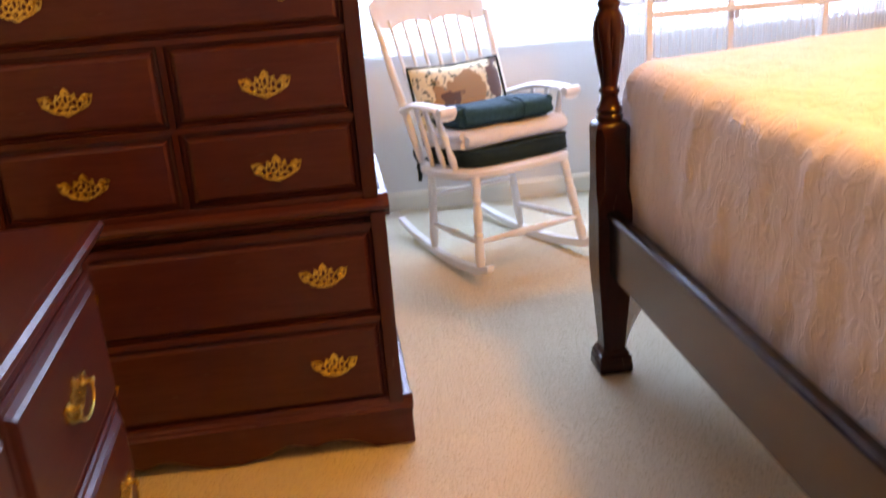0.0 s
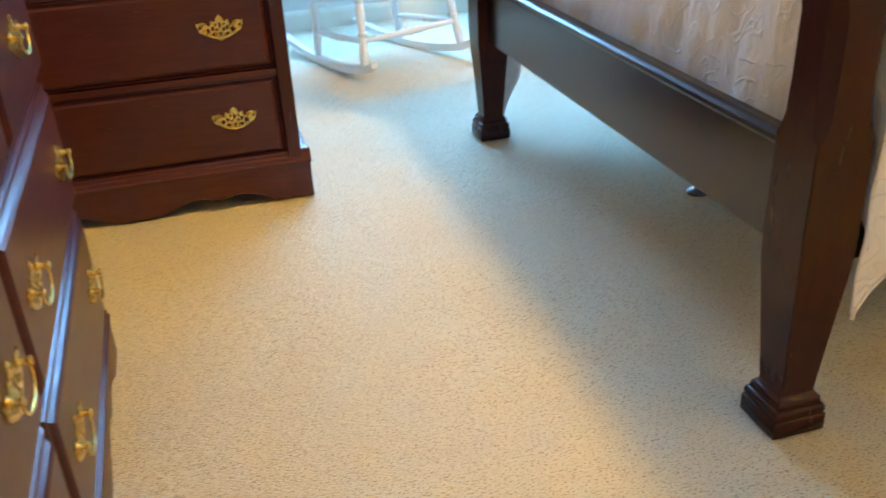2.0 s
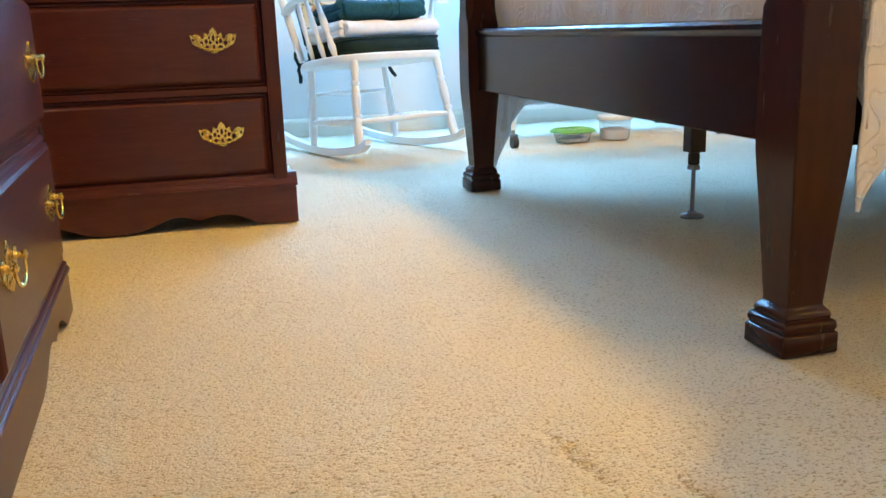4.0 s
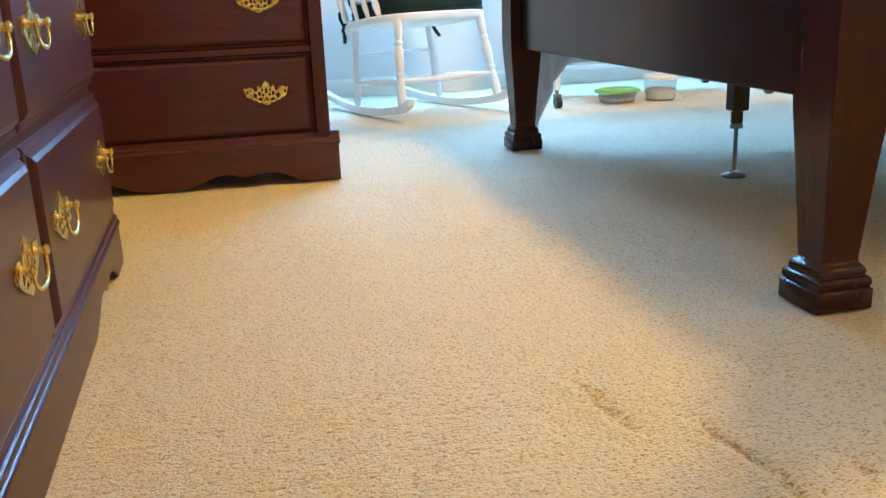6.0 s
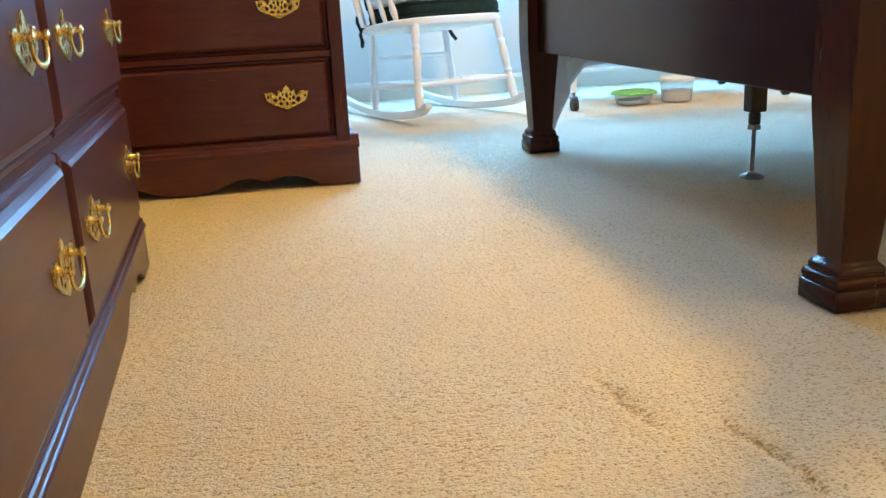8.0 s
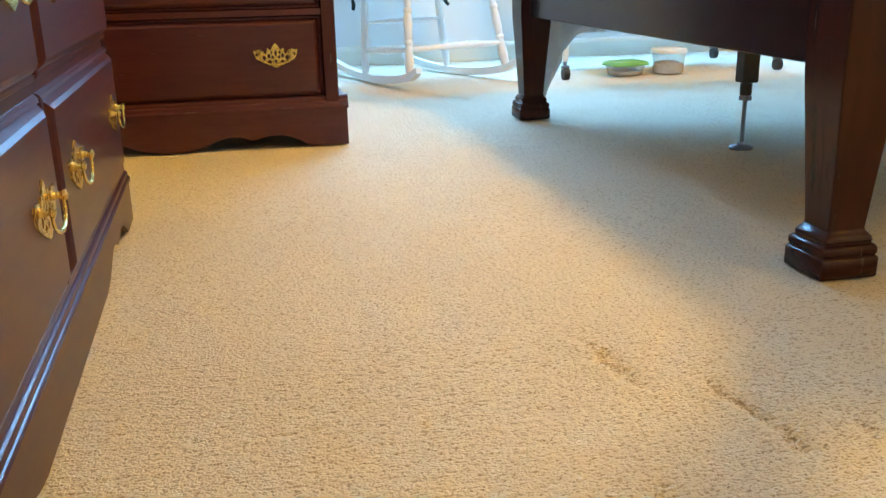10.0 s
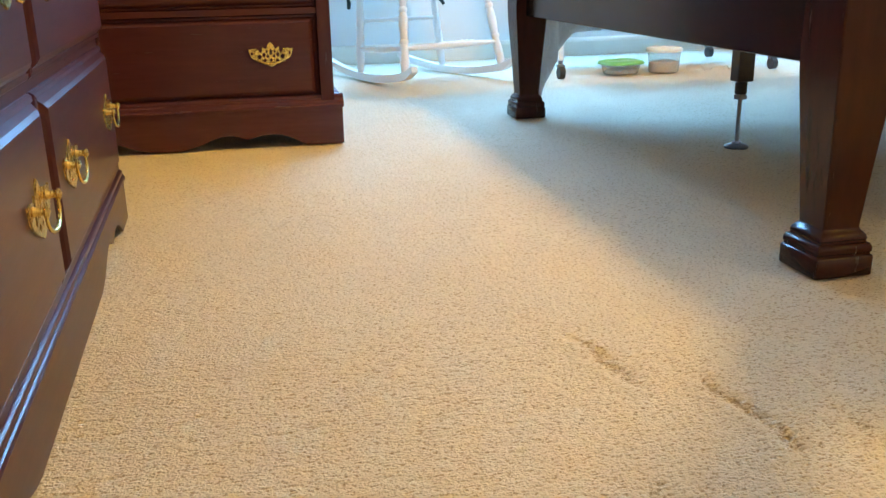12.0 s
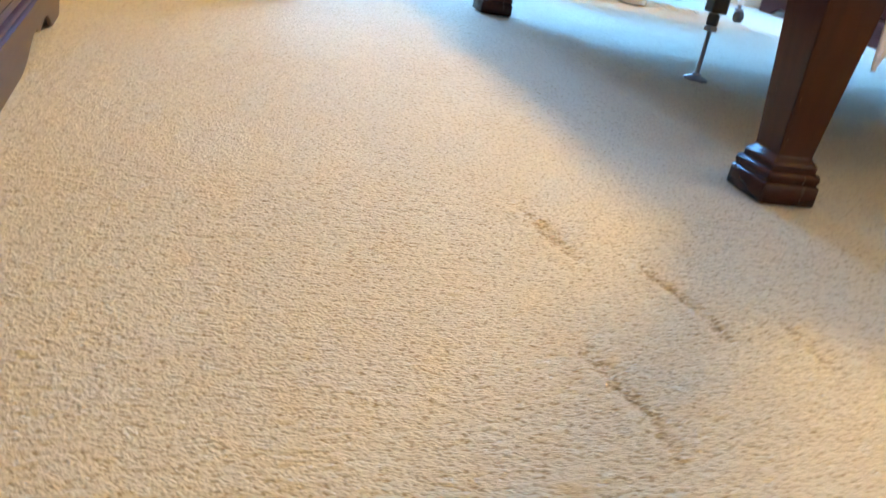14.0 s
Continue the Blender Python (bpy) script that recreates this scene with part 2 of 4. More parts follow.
def carpet_material():
    m = material("cream_carpet_pile", (0.65, 0.58, 0.435), 1.0, stain=(3.0, (0.58, 0.485, 0.345), 0.6), spec=0.03)
    nt = m.node_tree
    N, L = nt.nodes, nt.links
    b = N["Principled BSDF"]
    src = b.inputs["Base Color"].links[0].from_socket
    tc = N.new("ShaderNodeTexCoord")
    heights = []
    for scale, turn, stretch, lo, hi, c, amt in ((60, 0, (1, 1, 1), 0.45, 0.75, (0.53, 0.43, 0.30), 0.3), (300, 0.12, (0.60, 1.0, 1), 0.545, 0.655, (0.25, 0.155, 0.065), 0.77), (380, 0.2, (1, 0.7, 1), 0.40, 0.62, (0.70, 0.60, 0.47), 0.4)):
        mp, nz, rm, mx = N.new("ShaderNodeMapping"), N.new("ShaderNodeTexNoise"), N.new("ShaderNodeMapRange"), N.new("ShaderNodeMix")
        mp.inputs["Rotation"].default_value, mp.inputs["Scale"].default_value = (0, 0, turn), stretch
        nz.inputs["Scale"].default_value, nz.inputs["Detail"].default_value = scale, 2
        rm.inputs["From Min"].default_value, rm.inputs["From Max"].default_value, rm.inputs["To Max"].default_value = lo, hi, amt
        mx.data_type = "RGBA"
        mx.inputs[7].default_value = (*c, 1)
        L.new(tc.outputs["Object"], mp.inputs["Vector"])
        L.new(mp.outputs[0], nz.inputs["Vector"])
        value = nz.outputs[0]
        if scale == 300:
            # shade in the creases, painted as more of the dark flecks
            crease_fac, more = N.new("ShaderNodeAttribute"), N.new("ShaderNodeMath")
            crease_fac.attribute_name = "crease_shade"
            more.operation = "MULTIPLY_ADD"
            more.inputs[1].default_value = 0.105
            L.new(crease_fac.outputs["Fac"], more.inputs[0])
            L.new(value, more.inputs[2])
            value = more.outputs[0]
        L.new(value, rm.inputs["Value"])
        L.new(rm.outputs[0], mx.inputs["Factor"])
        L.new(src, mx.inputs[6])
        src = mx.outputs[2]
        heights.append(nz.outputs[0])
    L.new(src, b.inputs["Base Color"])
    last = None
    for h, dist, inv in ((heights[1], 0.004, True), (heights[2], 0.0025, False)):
        bp = N.new("ShaderNodeBump")
        bp.invert = inv
        bp.inputs["Strength"].default_value, bp.inputs["Distance"].default_value = 0.7, dist
        L.new(h, bp.inputs["Height"])
        if last:
            L.new(last, bp.inputs["Normal"])
        last = bp.outputs[0]
    L.new(last, b.inputs["Normal"])
    return m


carpet_pile = carpet_material()



def floral_material():
    m = material("ivy_print_cotton", (0.78, 0.72, 0.52), 0.9, grain=(25, (0.70, 0.62, 0.42), 0.4), spec=0.1)
    nt = m.node_tree
    N, L = nt.nodes, nt.links
    tc = N.new("ShaderNodeTexCoord")
    b = N["Principled BSDF"]
    src = b.inputs["Base Color"].links[0].from_socket
    for sc, lo, hi, c, off in ((40, 0.57, 0.60, (0.20, 0.24, 0.20), 2.2), (34, 0.60, 0.62, (0.05, 0.085, 0.06), 0), (7, 0.56, 0.575, (0.40, 0.25, 0.15), 4.3), (7.5, 0.60, 0.615, (0.13, 0.085, 0.08), 9.1)):
        mp, nz, rm, mx = N.new("ShaderNodeMapping"), N.new("ShaderNodeTexNoise"), N.new("ShaderNodeMapRange"), N.new("ShaderNodeMix")
        mp.inputs["Location"].default_value = (off, off, off)
        nz.inputs["Scale"].default_value, nz.inputs["Detail"].default_value = sc, 3
        rm.inputs["From Min"].default_value, rm.inputs["From Max"].default_value = lo, hi
        mx.data_type = "RGBA"
        mx.inputs[7].default_value = (*c, 1)
        L.new(tc.outputs["Object"], mp.inputs["Vector"])
        L.new(mp.outputs[0], nz.inputs["Vector"])
        L.new(nz.outputs[0], rm.inputs["Value"])
        L.new(rm.outputs[0], mx.inputs["Factor"])
        L.new(src, mx.inputs[6])
        src = mx.outputs[2]
    L.new(src, b.inputs["Base Color"])
    return m


floral_cotton = floral_material()


# ---- mesh helpers ----
def part(name, bm, mat, parent=None, label="", smooth=False, m=None):
    me = bpy.data.meshes.new(name)
    bmesh.ops.recalc_face_normals(bm, faces=bm.faces)
    bm.to_mesh(me)
    bm.free()
    return hang(name, me, mat, parent, label, smooth, m)


def hang(name, me, mat, parent=None, label="", smooth=False, m=None):
    if not me.materials:
        me.materials.append(mat)
    if smooth:
        me.shade_smooth()
        me.set_sharp_from_angle(angle=radians(38))
    ob = new(name, me)
    if parent:
        ob.parent = parent
    if m is not None:
        ob.matrix_basis = m
    if label:
        ob["label"] = label
    return ob


def thing(name, m, label, category, group="", kind=""):
    ob = new(name)
    ob.empty_display_size = 0.05
    ob.matrix_basis = m
    return tagged(ob, label, category, group, kind)


def box(bm, x0, x1, y0, y1, z0, z1, bevel=0.0, seg=2):
    r = bmesh.ops.create_cube(bm, size=1, matrix=Matrix.Translation(((x0 + x1) / 2, (y0 + y1) / 2, (z0 + z1) / 2)) @ Matrix.Diagonal((x1 - x0, y1 - y0, z1 - z0, 1)))
    if bevel:
        edges = {e for v in r["verts"] for e in v.link_edges}
        bmesh.ops.bevel(bm, geom=list(edges), offset=bevel, segments=seg, profile=0.5, affect="EDGES")
    return bm


def boxed(x0, x1, y0, y1, z0, z1, bevel=0.003, seg=2):
    return box(bmesh.new(), x0, x1, y0, y1, z0, z1, bevel, seg)


def rings(bm, loops, close=True, caps=True):
    """Skin a list of vertex loops of equal length."""
    vs = [[bm.verts.new(p) for p in lp] for lp in loops]
    n = len(vs[0])
    for a, b in zip(vs, vs[1:]):
        for i in range(n if close else n - 1):
            j = (i + 1) % n
            bm.faces.new((a[i], a[j], b[j], b[i]))
    if caps and close:
        bm.faces.new(vs[0][::-1])
        bm.faces.new(vs[-1])
    return bm


def lathe(bm, profile, seg=28, centre=(0, 0, 0), wave=None):
    """profile: (radius, z) from below; wave(angle, z): factor on the radius."""
    cx, cy, cz = centre
    loops = []
    for r, z in profile:
        lp = []
        for i in range(seg):
            a = 2 * math.pi * i / seg
            k = wave(a, z) if wave else 1
            lp.append((cx + r * k * math.cos(a), cy + r * k * math.sin(a), cz + z))
        loops.append(lp)
    return rings(bm, loops)


def turned(bm, p0, p1, profile, seg=14):
    """A turned stick from p0 to p1; profile: (share of the length, radius)."""
    p0, p1 = Vector(p0), Vector(p1)
    q = (p1 - p0).to_track_quat("Z", "Y").to_matrix()
    loops = []
    for s, r in profile:
        c = p0.lerp(p1, s)
        loops.append([c + q @ Vector((r * math.cos(2 * math.pi * i / seg), r * math.sin(2 * math.pi * i / seg), 0)) for i in range(seg)])
    return rings(bm, loops)


def tube(bm, pts, r, seg=8):
    """A round rod along the points; r: one radius or one for each point."""
    pts = [Vector(p) for p in pts]
    loops, up = [], Vector((0.13, 0.31, 0.94))
    for i, p in enumerate(pts):
        d = (pts[min(i + 1, len(pts) - 1)] - pts[max(i - 1, 0)]).normalized()
        s = d.cross(up).normalized()
        u = s.cross(d)
        rr = r[i] if isinstance(r, (list, tuple)) else r
        loops.append([p + rr * (s * math.cos(2 * math.pi * k / seg) + u * math.sin(2 * math.pi * k / seg)) for k in range(seg)])
    return rings(bm, loops)


def extrude_outline(bm, pts, thick, holes=(), axis="y"):
    """A flat plate in x and z (thickness towards -y), with holes."""
    def loop(ps):
        vs = [bm.verts.new((x, 0, z)) for x, z in ps]
        return [bm.edges.new((vs[i], vs[(i + 1) % len(vs)])) for i in range(len(vs))]
    edges = loop(pts)
    for h in holes:
        edges += loop(h)
    r = bmesh.ops.triangle_fill(bm, edges=edges, use_beauty=True, use_dissolve=False)
    faces = [f for f in r["geom"] if isinstance(f, bmesh.types.BMFace)]
    ex = bmesh.ops.extrude_face_region(bm, geom=faces)
    for v in [g for g in ex["geom"] if isinstance(g, bmesh.types.BMVert)]:
        v.co.y -= thick
    return bm


def profile_run(bm, prof, a, b, axis):
    """A moulding: the outline prof (out, z) swept along an axis between a and b. axis 'x': out is -y; axis 'y': out is +x."""
    def at(t, o, z):
        return (t, -o, z) if axis == "x" else (o, t, z)
    return rings(bm, [[at(t, o, z) for o, z in prof] for t in (a, b)])


# ---- setting ----
def floor_mesh():
    def lines(a, b, c, d, fine, coarse):
        return np.concatenate([np.arange(a, b, coarse), np.arange(b, c, fine), np.arange(c, d + coarse * 0.5, coarse)])
    xs = np.sort(np.concatenate([lines(XL - 0.05, -1.0, 0.75, XR + 0.05, 0.0042, 0.014), np.arange(-0.3679, -0.05, 0.0042)]))
    ys = np.sort(np.concatenate([lines(YB - 0.05, -0.15, 2.1, YF + 0.05, 0.0042, 0.014), np.arange(0.0021, 0.62, 0.0042)]))
    gx, gy = np.meshgrid(xs, ys)
    rng = np.random.default_rng(7)

    def smooth(a, n):
        for _ in range(n):
            a = (a + np.roll(a, 1, 0) + np.roll(a, -1, 0) + np.roll(a, 1, 1) + np.roll(a, -1, 1)) / 5
        return a
    tuft = smooth(rng.standard_normal(gx.shape), 1)
    clump = smooth(rng.standard_normal(gx.shape), 9)
    z = 0.00036 * tuft / tuft.std() + 0.00012 * clump / clump.std()
    z += 0.0016 * np.sin(gx * 5.1 + 1.3 * np.sin(gy * 3.7)) * np.sin(gy * 4.3 + gx * 1.9)
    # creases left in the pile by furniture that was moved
    crease_shade = np.zeros(gx.shape)
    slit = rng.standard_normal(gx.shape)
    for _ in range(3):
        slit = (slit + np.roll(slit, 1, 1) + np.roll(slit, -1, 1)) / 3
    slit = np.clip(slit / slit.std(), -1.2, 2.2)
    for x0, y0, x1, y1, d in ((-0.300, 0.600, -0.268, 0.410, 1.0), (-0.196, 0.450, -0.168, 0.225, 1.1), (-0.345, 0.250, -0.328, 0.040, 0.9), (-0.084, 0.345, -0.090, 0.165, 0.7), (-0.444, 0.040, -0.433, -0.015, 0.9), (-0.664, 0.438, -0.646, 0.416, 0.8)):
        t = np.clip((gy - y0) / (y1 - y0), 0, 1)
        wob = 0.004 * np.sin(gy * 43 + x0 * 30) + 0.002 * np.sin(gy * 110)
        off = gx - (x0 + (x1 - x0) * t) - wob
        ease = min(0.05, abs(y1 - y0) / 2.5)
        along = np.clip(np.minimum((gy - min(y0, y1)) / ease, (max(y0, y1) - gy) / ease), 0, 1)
        crease_shade = np.maximum(crease_shade, along * d * np.exp(-(off / 0.010) ** 2))
        z += along * d * (-np.clip(0.0030 * slit, 0, 0.007) * np.exp(-(off / 0.011) ** 2) - 0.0026 * np.exp(-((off - 0.004) / 0.014) ** 2) + 0.0022 * np.exp(-((off + 0.022) / 0.013) ** 2))
    z -= 0.003
    nx, ny = len(xs), len(ys)
    co = np.stack([gx, gy, z], -1).reshape(-1, 3)
    i = np.arange(nx * ny).reshape(ny, nx)
    quads = np.stack([i[:-1, :-1], i[:-1, 1:], i[1:, 1:], i[1:, :-1]], -1).reshape(-1, 4)
    me = bpy.data.meshes.new("floor")
    me.vertices.add(len(co))
    me.vertices.foreach_set("co", co.ravel())
    me.loops.add(quads.size)
    me.loops.foreach_set("vertex_index", quads.ravel().astype(np.int32))
    me.polygons.add(len(quads))
    me.polygons.foreach_set("loop_start", np.arange(0, quads.size, 4, dtype=np.int32))
    me.update(calc_edges=True)
    # how strongly the creases' shade is put into the pile's colour
    me.attributes.new("crease_shade", "FLOAT", "POINT").data.foreach_set("value", crease_shade.ravel().astype(np.float32))
    me.shade_smooth()
    return me


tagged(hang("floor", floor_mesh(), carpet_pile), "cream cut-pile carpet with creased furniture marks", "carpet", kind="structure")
tagged(part("ceiling", boxed(XL - 0.1, XR + 0.1, YB - 0.1, YF + 0.22, ZC, ZC + 0.1, 0), ceiling_paint), "plain white painted ceiling", "ceiling", kind="structure")
bm = bmesh.new()
for x0, x1, z0, z1 in ((XL - 0.1, WX0, -0.06, ZC), (WX1, XR + 0.1, -0.06, ZC), (WX0, WX1, -0.06, WZ0), (WX0, WX1, WZ1, ZC)):
    box(bm, x0, x1, YF, YF + 0.16, z0, z1)
tagged(part("wall_north", bm, wall_paint), "white painted wall with a wide curtained window", "wall", kind="structure")
tagged(part("wall_west", boxed(XL - 0.1, XL, YB, YF, -0.06, ZC, 0), wall_paint), "white painted wall behind the dressers", "wall", kind="structure")
tagged(part("wall_east", boxed(XR, XR + 0.1, YB, YF, -0.06, ZC, 0), wall_paint), "white painted wall at the head of the bed", "wall", kind="structure")
tagged(part("wall_south", boxed(XL - 0.1, XR + 0.1, YB - 0.1, YB, -0.06, ZC, 0), wall_paint), "plain white painted wall", "wall", kind="structure")
bm = bmesh.new()
profile_run(bm, [(0, -0.01), (0.014, -0.01), (0.014, 0.066), (0.010, 0.078), (0.004, 0.086), (0, 0.088)], XL, XR, "x")
bb = tagged(part("baseboard", bm, trim_paint), "cream painted baseboard along the wall", "baseboard", kind="structure")
bb.location.y = YF
bm = bmesh.new()
profile_run(bm, [(0, -0.01), (0.014, -0.01), (0.014, 0.066), (0.010, 0.078), (0.004, 0.086), (0, 0.088)], YB, YF - 0.015, "y")
bb = tagged(part("baseboard", bm, trim_paint), "cream painted baseboard along the wall", "baseboard", kind="structure")
bb.location.x = XL


def window():
    w = thing("window_1", pose(0, 0, 0), "wide white-framed window behind sheer curtains", "window", kind="structure")
    y0, y1 = YF + 0.07, YF + 0.12
    n = 3
    for i in range(n):
        a, b = WX0 + (WX1 - WX0) * i / n, WX0 + (WX1 - WX0) * (i + 1) / n
        bm = bmesh.new()
        for x0, x1, z0, z1 in ((a, a + 0.04, WZ0, WZ1), (b - 0.04, b, WZ0, WZ1), (a + 0.04, b - 0.04, WZ0, WZ0 + 0.05), (a + 0.04, b - 0.04, WZ1 - 0.05, WZ1), (a + 0.04, b - 0.04, 1.44, 1.48)):
            box(bm, x0 + 0.001, x1 - 0.001, y0, y1, z0 + 0.001, z1 - 0.001, 0.004)
        part("sash", bm, trim_paint, w)
        for z0, z1 in ((WZ0 + 0.05, 1.44), (1.48, WZ1 - 0.05)):
            p = part("pane", boxed(a + 0.04, b - 0.04, y0 + 0.02, y0 + 0.025, z0, z1, 0), window_glass, w)
            p.visible_shadow = False
    part("window_sill", boxed(WX0 - 0.05, WX1 + 0.05, YF - 0.035, YF + 0.068, WZ0 - 0.03, WZ0 - 0.002, 0.006), trim_paint, w)


window()


def curtain(x0, x1, folds, seed):
    rnd = random.Random(seed)
    ph = [rnd.uniform(0, 6.28) for _ in range(5)]
    bm = bmesh.new()
    nx, nz = folds * 12, 14
    rows = []
    for k in range(nz + 1):
        v = k / nz
        z = 2.2 + (0.745 - 2.2) * v
        row = []
        for i in range(nx + 1):
            u = i / nx
            d = 0.018 * math.sin(u * folds * 2 * math.pi + ph[0]) + 0.009 * math.sin(u * folds * 4.7 + ph[1] + v) + 0.006 * math.sin(u * folds * 11 + ph[2])
            row.append(bm.verts.new((x0 + (x1 - x0) * u + 0.01 * math.sin(u * folds * 3 + ph[3] + v * 2), YF - 0.085 + d * (0.6 + 0.5 * v), z + 0.004 * math.sin(u * 40))))
        rows.append(row)
    for a, b in zip(rows, rows[1:]):
        for i in range(nx):
            bm.faces.new((a[i], a[i + 1], b[i + 1], b[i]))
    c = thing("curtain", pose(0, 0, 0), "sheer white curtain gathered in soft folds before the window", "curtain", "sheer curtains")
    part("panel", bm, sheer_cloth, c, smooth=True)
    part("hem", boxed(x0, x1, YF - 0.092, YF - 0.078, 0.732, 0.744, 0.002), sheer_cloth, c)


curtain(-0.72, 0.78, 22, 3)
curtain(0.80, 2.32, 22, 5)
rod = thing("curtain_rod", pose(0, 0, 0), "slim white curtain rod over the window", "curtain rod")
part("rod", tube(bmesh.new(), [(-0.76, YF - 0.085, 2.215), (2.36, YF - 0.085, 2.215)], 0.009, 10), cage_white, rod, smooth=True)
for x in (-0.74, 0.79, 2.34):
    part("bracket", boxed(x - 0.008, x + 0.008, YF - 0.085, YF, 2.205, 2.225, 0.002), cage_white, rod)

lampx = thing("ceiling_light", pose(*CEILING_LIGHTS[0][:2], ZC), "round ceiling light with a brass rim, switched on", "ceiling light", "ceiling lights")
part("canopy", lathe(bmesh.new(), [(0.001, -0.001), (0.075, -0.001), (0.07, -0.022), (0.02, -0.03), (0.012, -0.1), (0.001, -0.102)]), brass, lampx, smooth=True)
part("shade_rim", lathe(bmesh.new(), [(0.13, -0.12), (0.14, -0.125), (0.14, -0.112), (0.13, -0.110)], 40), brass, lampx, smooth=True)
copy_thing(lampx, pose(*CEILING_LIGHTS[1][:2], ZC))


# ---- brass pulls ----
def pull_outline():
    # pendant, scrolled wing, notch, and half of the fleur in the middle
    half = [(0.0, -0.0265), (0.006, -0.0250), (0.0105, -0.0222), (0.0165, -0.0215), (0.025, -0.0170), (0.0305, -0.0160), (0.036, -0.0115), (0.0415, -0.0100), (0.0465, -0.0060), (0.0482, -0.0010), (0.0505, 0.0050), (0.0518, 0.0115), (0.047, 0.0100), (0.041, 0.0120), (0.035, 0.0118), (0.030, 0.0100), (0.0262, 0.0050), (0.0228, 0.0020), (0.0205, 0.0070), (0.0190, 0.0142), (0.0145, 0.0125), (0.0118, 0.0105), (0.0092, 0.0120), (0.0072, 0.0172), (0.0038, 0.0200), (0.0, 0.0228)]
    return half + [(-x, z) for x, z in half[-2:0:-1]]


def ring_hole(cx, cz, rx, rz, n=7, turn=0.0):
    return [(cx + rx * math.cos(turn - 2 * math.pi * i / n), cz + rz * math.sin(turn - 2 * math.pi * i / n)) for i in range(n)]


def pull_meshes():
    bm = bmesh.new()
    holes = [ring_hole(0, 0.0045, 0.0030, 0.0066), ring_hole(0, -0.0130, 0.0038, 0.0046, 4, math.pi / 2)]
    for s in (-1, 1):
        holes += [ring_hole(s * x, z, rx, rz, n, math.pi / 2) for x, z, rx, rz, n in ((0.0092, 0.0058, 0.0024, 0.0036, 6), (0.0076, -0.0042, 0.0034, 0.0044, 4), (0.0160, -0.0014, 0.0040, 0.0054, 5), (0.0268, -0.0056, 0.0048, 0.0052, 7), (0.0150, -0.0136, 0.0052, 0.0042, 4), (0.0442, 0.0018, 0.0027, 0.0040, 6))]
    extrude_outline(bm, pull_outline(), 0.0026, holes)
    for s in (-1, 1):
        lathe(bm, [(0.0002, 0.002), (0.0052, 0.002), (0.0044, 0.0042), (0.0036, 0.0060), (0.0036, 0.0120), (0.0052, 0.0134), (0.0048, 0.0164), (0.0002, 0.0180)], 12)
    me = bpy.data.meshes.new("backplate")
    # the lathes stand on the plate: turn them to face out
    bm.verts.ensure_lookup_table()
    n = 8 * 12
    for k, s in enumerate((-1, 1)):
        start = len(bm.verts) - 2 * n + k * n
        for v in bm.verts[start:start + n]:
            x, y, z = v.co
            v.co = (s * 0.0335 + x, -z, 0.0045 + y)
    bmesh.ops.recalc_face_normals(bm, faces=bm.faces)
    bm.to_mesh(me)
    bm.free()
    me.shade_smooth()
    me.set_sharp_from_angle(angle=radians(35))
    bm = bmesh.new()
    pts, rad = [], []
    for i in range(25):
        a = math.pi * i / 24
        pts.append((-0.0335 * math.cos(a) * (1 + 0.10 * math.sin(a)), -0.0130 - 0.0015 * math.sin(a), 0.0045 - 0.0235 * math.sin(a) ** 0.75))
        rad.append(0.0016 + 0.0009 * math.exp(-((a - math.pi / 2) / 0.4) ** 2) + 0.0006 * math.cos(8 * a) ** 2)
    tube(bm, pts, rad, 8)
    for s in (-1, 1):
        bmesh.ops.create_icosphere(bm, subdivisions=2, radius=0.0037, matrix=Matrix.Translation((s * 0.0335, -0.0145, 0.0045)))
    bail = bpy.data.meshes.new("bail_handle")
    bm.to_mesh(bail)
    bm.free()
    bail.shade_smooth()
    for q in (me, bail):
        q.transform(Matrix.Diagonal((1.12, 1.05, 1.24, 1)))
        for v in q.vertices:
            if v.co.z > 0.012:
                v.co.z += 0.22 * (v.co.z - 0.012)
        q.materials.append(brass)
    return me, bail


PLATE, BAIL = pull_meshes()


def add_pull(drawer, m):
    hang("backplate", PLATE, brass, drawer, m=m)
    hang("bail_handle", BAIL, brass, drawer, m=m)


def drawer_front(w, h, mat, axis):
    """A lipped drawer front, w wide, h high, its back in the plane 0, facing -y (axis x) or +x (axis y)."""
    t, lip, s = 0.024, 0.016, 0.009
    bm = bmesh.new()
    loops = []
    for inset, out in ((0, 0), (0, 0.011), (0.003, 0.0145), (0.008, 0.0160), (0.0095, 0.0135), (lip, 0.0205), (lip + 0.006, t)):
        a, b = w / 2 - inset, h / 2 - inset
        c = [(-a, -b), (a, -b), (a, b), (-a, b)]
        loops.append([(x, -out, z) if axis == "x" else (out, x, z) for x, z in c])
    return rings(bm, loops)


